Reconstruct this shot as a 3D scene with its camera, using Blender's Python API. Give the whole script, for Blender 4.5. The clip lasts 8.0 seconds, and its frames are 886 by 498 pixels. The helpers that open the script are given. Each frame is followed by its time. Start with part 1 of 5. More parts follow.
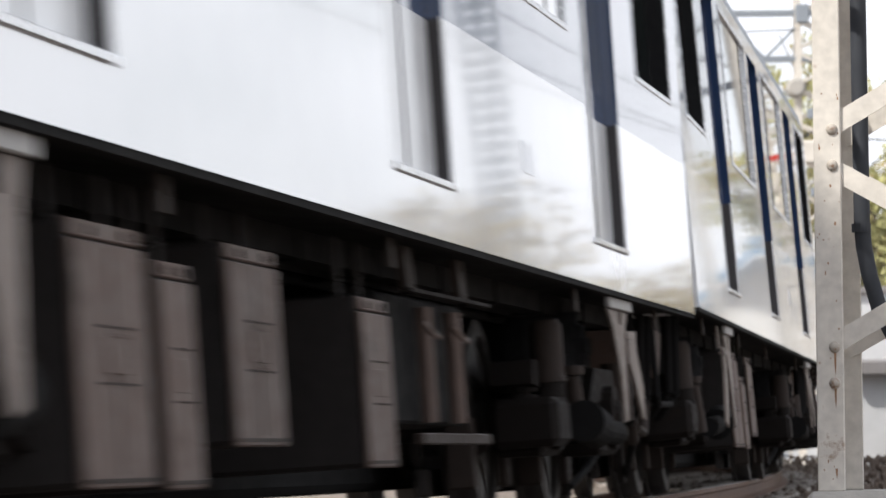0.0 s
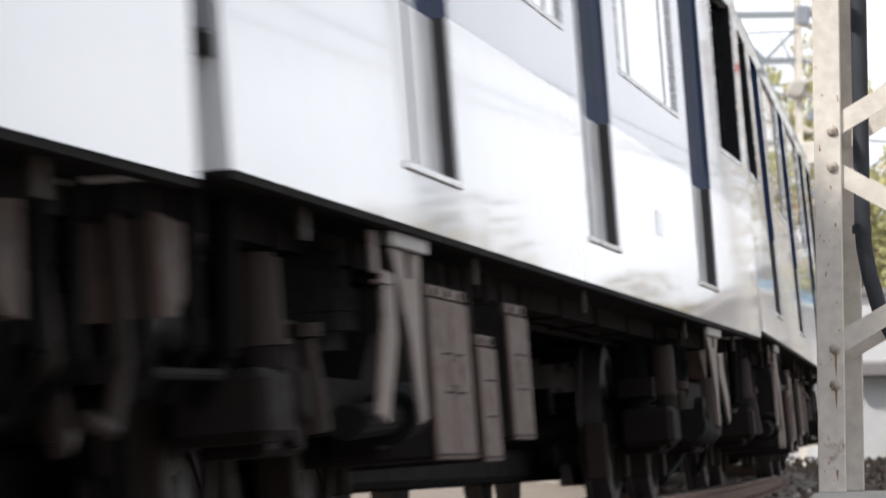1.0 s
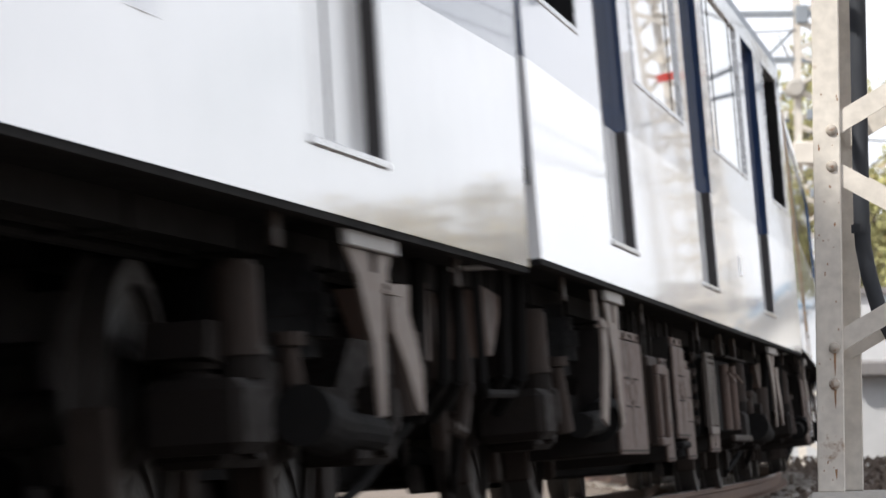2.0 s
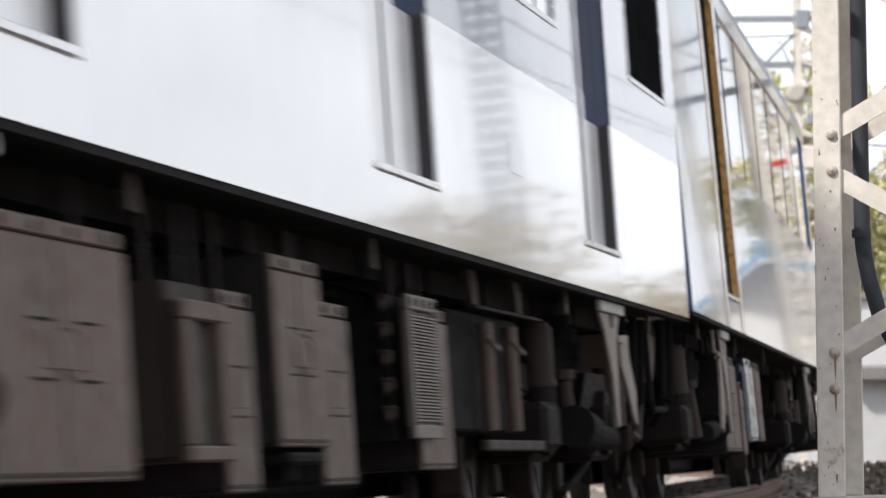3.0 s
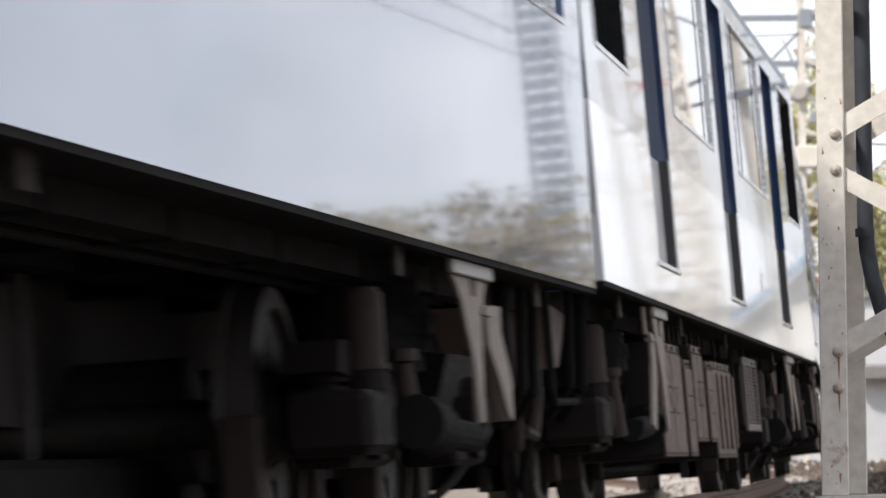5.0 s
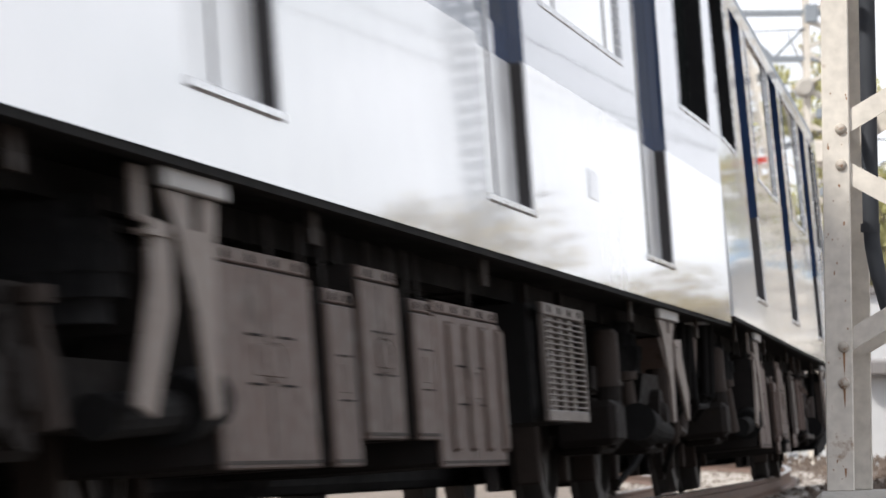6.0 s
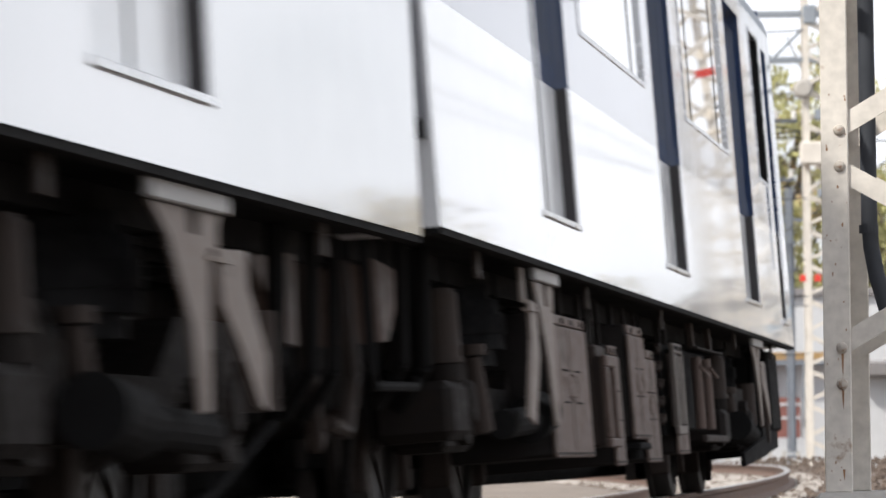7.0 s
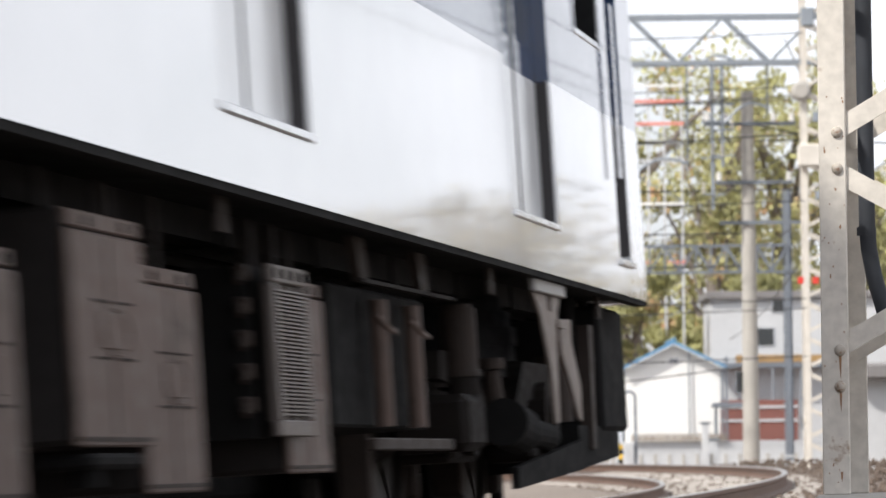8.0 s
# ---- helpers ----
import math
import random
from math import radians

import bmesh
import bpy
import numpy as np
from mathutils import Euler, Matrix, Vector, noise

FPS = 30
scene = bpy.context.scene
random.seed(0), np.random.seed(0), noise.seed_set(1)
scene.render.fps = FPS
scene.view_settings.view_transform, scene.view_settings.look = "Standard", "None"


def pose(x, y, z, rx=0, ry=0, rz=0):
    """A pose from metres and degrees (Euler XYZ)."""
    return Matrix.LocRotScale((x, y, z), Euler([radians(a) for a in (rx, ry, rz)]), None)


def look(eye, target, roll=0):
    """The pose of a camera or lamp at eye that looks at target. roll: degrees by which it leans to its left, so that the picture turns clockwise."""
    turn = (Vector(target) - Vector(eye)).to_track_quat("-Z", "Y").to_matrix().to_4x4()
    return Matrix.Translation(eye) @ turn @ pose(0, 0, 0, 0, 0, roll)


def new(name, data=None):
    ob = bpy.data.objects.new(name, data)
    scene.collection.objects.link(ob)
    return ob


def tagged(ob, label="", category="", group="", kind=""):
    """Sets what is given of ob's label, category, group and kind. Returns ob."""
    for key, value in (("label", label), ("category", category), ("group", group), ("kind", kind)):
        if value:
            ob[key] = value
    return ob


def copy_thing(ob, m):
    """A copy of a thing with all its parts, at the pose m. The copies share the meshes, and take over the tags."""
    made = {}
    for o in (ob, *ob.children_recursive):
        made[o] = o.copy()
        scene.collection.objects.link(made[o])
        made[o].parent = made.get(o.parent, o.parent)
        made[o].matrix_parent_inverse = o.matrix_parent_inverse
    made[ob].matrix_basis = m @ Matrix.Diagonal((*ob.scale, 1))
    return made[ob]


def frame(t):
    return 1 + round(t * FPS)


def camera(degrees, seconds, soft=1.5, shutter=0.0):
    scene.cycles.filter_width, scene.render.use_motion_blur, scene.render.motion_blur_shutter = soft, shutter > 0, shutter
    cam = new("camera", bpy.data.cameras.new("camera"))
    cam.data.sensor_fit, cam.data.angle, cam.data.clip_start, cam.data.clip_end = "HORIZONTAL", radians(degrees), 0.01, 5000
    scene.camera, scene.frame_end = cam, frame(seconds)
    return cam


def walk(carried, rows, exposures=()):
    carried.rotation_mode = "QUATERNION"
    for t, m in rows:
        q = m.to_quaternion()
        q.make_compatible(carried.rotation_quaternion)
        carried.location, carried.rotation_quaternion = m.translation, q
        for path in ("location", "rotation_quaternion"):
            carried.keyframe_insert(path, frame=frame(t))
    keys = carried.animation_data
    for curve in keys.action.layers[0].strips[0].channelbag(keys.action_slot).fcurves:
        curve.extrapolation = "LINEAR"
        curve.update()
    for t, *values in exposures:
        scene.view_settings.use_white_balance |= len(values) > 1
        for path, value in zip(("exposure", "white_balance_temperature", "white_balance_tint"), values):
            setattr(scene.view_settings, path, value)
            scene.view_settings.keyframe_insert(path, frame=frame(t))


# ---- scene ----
# ---- camera ----
CAM_Z, PITCH, ROLL, F_PIX = 0.3786, 0.04333, 0.0107, 8500.0
cam = camera(math.degrees(2 * math.atan(784 / F_PIX)), 8.0, soft=1.5, shutter=0.5)
cam.data.dof.use_dof = True
cam.data.dof.focus_distance = 14.5
cam.data.dof.aperture_fstop = 14.0

# small sways of the camera: seconds, sideways and up, in thousandths of a degree of turn
SWAY = ((0.0, -61, -40), (0.3, -61, -38), (0.4, -61, -36), (0.47, -61, -60), (0.53, -58, 20), (0.6, -58, -36), (0.67, -58, -55), (0.73, -58, 0),
        (0.8, -58, -32), (0.9, -58, -32), (0.97, -55, -55), (1.03, -55, 10), (1.1, -55, -28), (1.2, -58, -20), (2.0, -65, -30), (2.3, -67, -40), (2.5, -60, -8),
        (2.6, -67, 0), (2.9, -61, 24), (3.1, -61, 27), (3.4, -81, 34), (3.5, -87, 40), (3.67, -88, 20), (3.73, -88, 70), (4.0, -87, 52), (4.1, -88, 47),
        (4.4, -67, 54), (4.5, -54, 58), (4.8, -20, 20), (5.0, -20, 16), (5.2, -5, 10), (6.0, 45, -40), (6.3, 50, -52), (6.5, 47, -54),
        (6.8, 30, -40), (6.87, 30, -70), (6.93, 30, -5), (7.0, 27, -27), (7.2, 20, -14), (7.5, 0, 4), (8.0, 0, 0))


def aim(side, up):
    yaw, tilt = radians(side / 1000), PITCH + radians(up / 1000)
    way = (-math.sin(yaw) * math.cos(tilt), math.cos(yaw) * math.cos(tilt), math.sin(tilt))
    return look((0, 0, CAM_Z), (way[0], way[1], CAM_Z + way[2]), -math.degrees(ROLL))


walk(cam, [(t, aim(a, b)) for t, a, b in SWAY])

# ---- light ----
SUN_WAY = Vector((-0.62, -0.50, 0.78)).normalized()
world = bpy.data.worlds.new("world")
scene.world = world
world.use_nodes = True
wn = world.node_tree
sky = wn.nodes.new("ShaderNodeTexSky")
sky.sky_type, sky.sun_disc = "NISHITA", False
sky.sun_elevation = math.asin(SUN_WAY.z)
sky.sun_rotation = math.atan2(SUN_WAY.x, SUN_WAY.y)
sky.air_density, sky.dust_density, sky.ozone_density = 1.0, 3.0, 1.0
# thin bright cloud over most of the sky
tc = wn.nodes.new("ShaderNodeTexCoord")
cl = wn.nodes.new("ShaderNodeTexNoise")
cl.inputs["Scale"].default_value, cl.inputs["Detail"].default_value = 7.0, 6.0
ramp = wn.nodes.new("ShaderNodeMapRange")
ramp.inputs["From Min"].default_value, ramp.inputs["From Max"].default_value = 0.24, 0.60
mixc = wn.nodes.new("ShaderNodeMix")
mixc.data_type = "RGBA"
mixc.inputs[7].default_value = (9.65, 9.85, 10.5, 1)
wn.links.new(tc.outputs["Generated"], cl.inputs["Vector"])
wn.links.new(cl.outputs["Fac"], ramp.inputs["Value"])
wn.links.new(ramp.outputs["Result"], mixc.inputs[0])
wn.links.new(sky.outputs["Color"], mixc.inputs[6])
wn.links.new(mixc.outputs[2], wn.nodes["Background"].inputs["Color"])
wn.nodes["Background"].inputs["Strength"].default_value = 0.12
sun = new("sun", bpy.data.lights.new("sun", "SUN"))
sun.data.energy, sun.data.angle, sun.data.color = 4.2, radians(3.0), (1, 0.95, 0.88)
sun.matrix_world = look(SUN_WAY * 100, (0, 0, 0))
scene.view_settings.exposure = 0.12


# ---- materials ----
def material(name, colour, rough=0.5, metal=0.0, vary=0.12, scale=6.0, bump=0.0, bump_scale=40.0, dirt=None, dirt_at=0.62, ior=1.5, coat=0.0, stretch=(1, 1, 1), per_object=0.0, gloss=0.5, coat_rough=0.015):
    """A surface with tone that wanders at two scales, fine relief and stains of its own shape."""
    m = bpy.data.materials.new(name)
    m.use_nodes = True
    nt, p = m.node_tree, m.node_tree.nodes["Principled BSDF"]
    L = nt.links.new
    co = nt.nodes.new("ShaderNodeTexCoord")
    mp = nt.nodes.new("ShaderNodeMapping")
    mp.inputs["Scale"].default_value = stretch
    L(co.outputs["Object"], mp.inputs["Vector"])
    n1, n2 = nt.nodes.new("ShaderNodeTexNoise"), nt.nodes.new("ShaderNodeTexNoise")
    n1.inputs["Scale"].default_value, n1.inputs["Detail"].default_value = scale * 0.25, 3
    n2.inputs["Scale"].default_value, n2.inputs["Detail"].default_value = scale * 4, 5
    L(mp.outputs["Vector"], n1.inputs["Vector"])
    L(mp.outputs["Vector"], n2.inputs["Vector"])
    add = nt.nodes.new("ShaderNodeMath")
    add.operation = "ADD"
    L(n1.outputs["Fac"], add.inputs[0])
    L(n2.outputs["Fac"], add.inputs[1])
    rg = nt.nodes.new("ShaderNodeMapRange")
    rg.inputs["From Min"].default_value, rg.inputs["From Max"].default_value = 0.7, 1.3
    rg.inputs["To Min"].default_value, rg.inputs["To Max"].default_value = 1 - vary, 1 + vary
    L(add.outputs[0], rg.inputs["Value"])
    val = rg.outputs["Result"]
    if per_object:
        oi = nt.nodes.new("ShaderNodeObjectInfo")
        r2 = nt.nodes.new("ShaderNodeMapRange")
        r2.inputs["To Min"].default_value, r2.inputs["To Max"].default_value = 1 - per_object, 1 + per_object
        L(oi.outputs["Random"], r2.inputs["Value"])
        mu = nt.nodes.new("ShaderNodeMath")
        mu.operation = "MULTIPLY"
        L(val, mu.inputs[0])
        L(r2.outputs["Result"], mu.inputs[1])
        val = mu.outputs[0]
    hsv = nt.nodes.new("ShaderNodeHueSaturation")
    hsv.inputs["Color"].default_value = (*colour, 1)
    L(val, hsv.inputs["Value"])
    out = hsv.outputs["Color"]
    if dirt:
        n3 = nt.nodes.new("ShaderNodeTexNoise")
        n3.inputs["Scale"].default_value, n3.inputs["Detail"].default_value, n3.inputs["Roughness"].default_value = scale, 7, 0.7
        L(mp.outputs["Vector"], n3.inputs["Vector"])
        r3 = nt.nodes.new("ShaderNodeMapRange")
        r3.inputs["From Min"].default_value, r3.inputs["From Max"].default_value = dirt_at, dirt_at + 0.1
        L(n3.outputs["Fac"], r3.inputs["Value"])
        mx = nt.nodes.new("ShaderNodeMix")
        mx.data_type = "RGBA"
        mx.inputs[7].default_value = (*dirt, 1)
        L(r3.outputs["Result"], mx.inputs[0])
        L(out, mx.inputs[6])
        out = mx.outputs[2]
    L(out, p.inputs["Base Color"])
    rr = nt.nodes.new("ShaderNodeMapRange")
    rr.inputs["From Min"].default_value, rr.inputs["From Max"].default_value = 0.3, 0.7
    rr.inputs["To Min"].default_value, rr.inputs["To Max"].default_value = rough * 0.75, min(1, rough * 1.25)
    L(n2.outputs["Fac"], rr.inputs["Value"])
    L(rr.outputs["Result"], p.inputs["Roughness"])
    p.inputs["Metallic"].default_value, p.inputs["IOR"].default_value, p.inputs["Coat Weight"].default_value = metal, ior, coat
    p.inputs["Specular IOR Level"].default_value = gloss
    p.inputs["Coat Roughness"].default_value = coat_rough
    if bump:
        nb = nt.nodes.new("ShaderNodeTexNoise")
        nb.inputs["Scale"].default_value, nb.inputs["Detail"].default_value = bump_scale, 4
        L(mp.outputs["Vector"], nb.inputs["Vector"])
        b = nt.nodes.new("ShaderNodeBump")
        b.inputs["Strength"].default_value, b.inputs["Distance"].default_value = 1.0, bump
        L(nb.outputs["Fac"], b.inputs["Height"])
        L(b.outputs["Normal"], p.inputs["Normal"])
    return m


M_WHITE = material("white_gloss_paint", (0.79, 0.80, 0.81), 0.07, vary=0.03, scale=1.2, bump=0.0014, bump_scale=1.6, coat=0.6, coat_rough=0.03)
M_LEAFWHITE = material("satin_white_door_paint", (0.76, 0.77, 0.78), 0.17, vary=0.04, scale=1.2, bump=0.0008, bump_scale=1.6)
M_NAVY = material("navy_gloss_paint", (0.022, 0.045, 0.110), 0.06, vary=0.06, scale=1.2, bump=0.0010, bump_scale=1.6, coat=0.35)
M_NAVY_PEARL = material("pearl_navy_gloss_paint", (0.052, 0.105, 0.215), 0.05, metal=0.2, vary=0.05, scale=1.2, bump=0.0014, bump_scale=1.6, coat=0.45, coat_rough=0.02)
M_PLATE = material("pale_grey_plate", (0.74, 0.76, 0.80), 0.10, vary=0.05, scale=6)
M_SILVER = material("silver_paint", (0.62, 0.63, 0.65), 0.25, metal=0.6, vary=0.05)
M_ALU = material("bare_aluminium", (0.72, 0.72, 0.73), 0.28, metal=1.0, vary=0.08, scale=8)
M_STEELBOX = material("polished_steel_box", (0.56, 0.60, 0.68), 0.26, metal=1.0, vary=0.05, scale=3)
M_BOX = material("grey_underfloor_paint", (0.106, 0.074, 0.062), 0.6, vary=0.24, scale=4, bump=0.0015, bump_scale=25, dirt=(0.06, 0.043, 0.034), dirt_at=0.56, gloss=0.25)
M_MID = material("dim_grey_gear_paint", (0.038, 0.029, 0.025), 0.7, vary=0.25, scale=5, bump=0.002, bump_scale=30, gloss=0.15)
# dark base carries the shade around the bogies, besides the grime
M_BOX_DARK = material("grimy_shade_dark_paint", (0.015, 0.0122, 0.011), 0.8, vary=0.3, scale=5, bump=0.002, bump_scale=30, dirt=(0.022, 0.017, 0.014), dirt_at=0.6, gloss=0.1)
# near-black: the shade under the floor is put into this colour
M_FRAME = material("shade_black_underfloor", (0.0125, 0.012, 0.012), 0.9, vary=0.25, scale=4, bump=0.002, bump_scale=20, gloss=0.06)
# case sides, darkened to stand in for the shade between the cases
M_BODY = material("shaded_case_side", (0.028, 0.025, 0.024), 0.85, vary=0.25, scale=4, bump=0.002, bump_scale=20, gloss=0.08)
# deep underfloor gear, lightened to imitate veiled, lifted blacks
M_LIFTED = material("lifted_black_gear", (0.066, 0.060, 0.058), 0.95, vary=0.3, scale=3, bump=0.002, bump_scale=25, gloss=0.05)
M_BRACKET = material("light_grey_casting_paint", (0.185, 0.150, 0.130), 0.55, vary=0.16, scale=6, dirt=(0.06, 0.046, 0.037), dirt_at=0.58, gloss=0.3)
# paler than the bracket: light on the cap is put into its colour
M_CAP = material("lit_casting_paint", (0.34, 0.33, 0.32), 0.5, vary=0.16, scale=6, dirt=(0.10, 0.08, 0.065), dirt_at=0.62, gloss=0.4)
M_GRILLE = material("grey_grille_paint", (0.115, 0.095, 0.085), 0.5, vary=0.14, scale=6, gloss=0.3)
M_BLUEBOX = material("blue_grey_box_paint", (0.012, 0.018, 0.034), 0.6, vary=0.1, scale=4, gloss=0.2)
M_WHEEL = material("worn_wheel_steel", (0.05, 0.045, 0.042), 0.6, metal=0.3, vary=0.25, scale=9, dirt=(0.03, 0.022, 0.018), dirt_at=0.5)
M_RUBBER = material("black_rubber", (0.012, 0.012, 0.013), 0.8, vary=0.15, gloss=0.2)
M_SEAL = material("worn_grey_door_rubber", (0.05, 0.047, 0.048), 0.7, vary=0.2, scale=5, gloss=0.3)
M_GREYRUB = material("grey_rubber_sheet", (0.12, 0.125, 0.14), 0.6, vary=0.1)
M_DARKGLASS = material("plain_dark_glass", (0.010, 0.014, 0.013), 0.04, vary=0.05)
M_BEIGE = material("pale_champagne_paint", (0.66, 0.53, 0.43), 0.12, vary=0.04, scale=1.2, coat=0.3)
M_GOLD = material("bronze_gold_paint", (0.42, 0.24, 0.07), 0.3, metal=0.4, vary=0.08)
M_GLASS = material("dark_tinted_glass", (0.012, 0.016, 0.018), 0.03, vary=0.05, coat=1.0)
M_MAST = material("cream_mast_paint", (0.65, 0.61, 0.55), 0.5, vary=0.15, scale=8, bump=0.0003, bump_scale=35, dirt=(0.25, 0.145, 0.075), dirt_at=0.635)
M_RUST = material("rust_stain", (0.30, 0.17, 0.09), 0.85, vary=0.3, scale=20)
M_BOLT = material("painted_bolt_steel", (0.42, 0.38, 0.33), 0.5, vary=0.15, scale=30, dirt=(0.20, 0.10, 0.05), dirt_at=0.55)
M_PIPE = material("black_plastic_conduit", (0.045, 0.05, 0.06), 0.6, vary=0.15, scale=5, gloss=0.3)
M_CONC = material("weathered_concrete", (0.40, 0.38, 0.35), 0.85, vary=0.15, scale=5, bump=0.004, bump_scale=40, dirt=(0.20, 0.18, 0.16), dirt_at=0.6)
M_GROUND = material("dusty_gravel_ground", (0.20, 0.165, 0.135), 0.95, vary=0.3, scale=2.2, bump=0.02, bump_scale=12, dirt=(0.10, 0.08, 0.06), dirt_at=0.55)
M_BALLAST = material("rusty_ballast_stone", (0.125, 0.094, 0.073), 0.95, vary=0.35, scale=12, bump=0.02, bump_scale=25, dirt=(0.07, 0.048, 0.036), dirt_at=0.5)
M_RAIL = material("rusty_rail_side", (0.13, 0.075, 0.05), 0.7, vary=0.2, scale=12)
M_RAILTOP = material("polished_rail_head", (0.36, 0.34, 0.32), 0.34, metal=0.8, vary=0.1)
M_SLEEPER = material("concrete_sleeper", (0.34, 0.31, 0.28), 0.9, vary=0.15, per_object=0.12)
M_GALV = material("galvanised_steel", (0.27, 0.30, 0.335), 0.5, metal=0.2, vary=0.12, scale=5)
M_DARKSTEEL = material("dark_weathered_steel", (0.16, 0.18, 0.21), 0.6, vary=0.15, scale=5)
M_CABLE = material("black_cable", (0.03, 0.03, 0.035), 0.6)
M_LEAF = material("autumn_leaf", (0.40, 0.39, 0.17), 0.6, vary=0.4, scale=0.35, dirt=(0.55, 0.30, 0.17), dirt_at=0.55)
M_HEDGE = material("dull_hedge_leaf", (0.27, 0.22, 0.11), 0.7, vary=0.3, scale=0.6, dirt=(0.29, 0.215, 0.13), dirt_at=0.56)
M_BARK = material("grey_bark", (0.17, 0.145, 0.125), 0.9, vary=0.2, scale=3)
M_WALLW = material("white_render_wall", (0.78, 0.78, 0.77), 0.8, vary=0.04, scale=0.8)
M_WALLG = material("grey_siding_wall", (0.52, 0.53, 0.545), 0.7, vary=0.07, scale=1)
M_BLUEROOF = material("blue_roof_tile", (0.10, 0.24, 0.40), 0.4, vary=0.12, scale=2)
M_ROOF = material("grey_roof_tile", (0.20, 0.19, 0.19), 0.7, vary=0.15, scale=2)
M_REDBRICK = material("red_brown_cladding", (0.22, 0.09, 0.075), 0.8, vary=0.15, scale=2)
M_COPING = material("brown_coping_tile", (0.27, 0.23, 0.19), 0.7, vary=0.15, scale=6, per_object=0.3)
M_RED = material("red_sign_paint", (0.62, 0.05, 0.035), 0.5, vary=0.06)
M_PALERED = material("faded_red_paint", (0.70, 0.25, 0.20), 0.6, vary=0.1)
M_YELLOW = material("yellow_sign_paint", (0.75, 0.48, 0.03), 0.5, vary=0.06)
M_FASCIA = material("weathered_brown_fascia", (0.36, 0.23, 0.10), 0.7, vary=0.15)
M_CERAM = material("white_insulator_glaze", (0.75, 0.74, 0.72), 0.2, vary=0.04)


# ---- mesh helpers ----
def part(name, bm, mat, parent=None, label="", smooth=False):
    me = bpy.data.meshes.new(name)
    bmesh.ops.recalc_face_normals(bm, faces=bm.faces)
    bm.to_mesh(me)
    bm.free()
    for m in (mat if isinstance(mat, (list, tuple)) else [mat]):
        me.materials.append(m)
    if smooth:
        for p in me.polygons:
            p.use_smooth = True
    ob = new(name, me)
    ob.parent = parent
    return tagged(ob, label)


def empty(name, m=None):
    ob = new(name)
    if m is not None:
        ob.matrix_basis = m
    return ob


def box(bm, x0, x1, y0, y1, z0, z1, bevel=0.0, mat=0, m=None):
    r = bmesh.ops.create_cube(bm, size=1)
    vs = r["verts"]
    for v in vs:
        v.co = Vector(((x0 + x1) / 2 + v.co.x * (x1 - x0), (y0 + y1) / 2 + v.co.y * (y1 - y0), (z0 + z1) / 2 + v.co.z * (z1 - z0)))
    fs = {f for v in vs for f in v.link_faces}
    for f in fs:
        f.material_index = mat
    if bevel:
        r2 = bmesh.ops.bevel(bm, geom=list({e for v in vs for e in v.link_edges}), offset=bevel, segments=1, affect="EDGES", material=mat)
        vs = list({v for f in r2["faces"] for v in f.verts} | {v for v in vs if v.is_valid})
    if m is not None:
        bmesh.ops.transform(bm, matrix=m, verts=[v for v in vs if v.is_valid])
    return bm


def rod(bm, a, b, r, seg=8, r2=None, mat=0, caps=True):
    a, b = Vector(a), Vector(b)
    d = b - a
    if d.length < 1e-6:
        return bm
    m = Matrix.Translation((a + b) / 2) @ d.to_track_quat("Z", "Y").to_matrix().to_4x4()
    res = bmesh.ops.create_cone(bm, cap_ends=caps, segments=seg, radius1=r, radius2=r if r2 is None else r2, depth=d.length, matrix=m)
    for f in {f for v in res["verts"] for f in v.link_faces}:
        f.material_index = mat
    return bm


def bar(bm, a, b, w, h, up=(0, 0, 1), mat=0):
    """A flat bar from a to b, w wide across and h thick."""
    a, b = Vector(a), Vector(b)
    x = (b - a).normalized()
    y = Vector(up).cross(x).normalized()
    z = x.cross(y)
    m = Matrix((x, y, z)).transposed().to_4x4()
    m.translation = (a + b) / 2
    l = (b - a).length
    return box(bm, -l / 2, l / 2, -w / 2, w / 2, -h / 2, h / 2, m=m, mat=mat)


def plate(bm, pts, thick, axis="y", mat=0):
    """A plate cut to an outline, extruded along an axis."""
    sh = {"y": lambda p, o: (p[0], p[2] + o, p[1]), "x": lambda p, o: (p[2] + o, p[0], p[1])}[axis]
    lo = [bm.verts.new(sh(p, 0)) for p in pts]
    hi = [bm.verts.new(sh(p, thick)) for p in pts]
    fs = [bm.faces.new(lo), bm.faces.new(hi[::-1])]
    for i in range(len(pts)):
        j = (i + 1) % len(pts)
        fs.append(bm.faces.new((lo[i], lo[j], hi[j], hi[i])))
    for f in fs:
        f.material_index = mat
    return bm


def tube(bm, pts, r, seg=8, closed=False, mat=0):
    """One unbroken tube along a line of points."""
    pts = [Vector(p) for p in pts]
    n = len(pts)
    rings = []
    for i, p in enumerate(pts):
        a = pts[i - 1] if (i or closed) else p
        q = pts[(i + 1) % n] if (i < n - 1 or closed) else p
        t = (q - a).normalized()
        x = t.orthogonal().normalized() if not rings else (last - t * last.dot(t)).normalized()
        last, y = x, t.cross(x)
        rings.append([bm.verts.new(p + (x * math.cos(k * math.tau / seg) + y * math.sin(k * math.tau / seg)) * r) for k in range(seg)])
    pairs = list(zip(rings, rings[1:])) + ([(rings[-1], rings[0])] if closed else [])
    for u, v in pairs:
        for k in range(seg):
            bm.faces.new((u[k], u[(k + 1) % seg], v[(k + 1) % seg], v[k])).material_index = mat
    if not closed:
        bm.faces.new(rings[0][::-1])
        bm.faces.new(rings[-1])
    return bm


BM = bmesh.new


# ---- the track's line ----
AL, OFF, K0, K1, C0, C1 = 0.16022, 3.660, 0.00067, 0.0000367, 0.03773, 0.001395
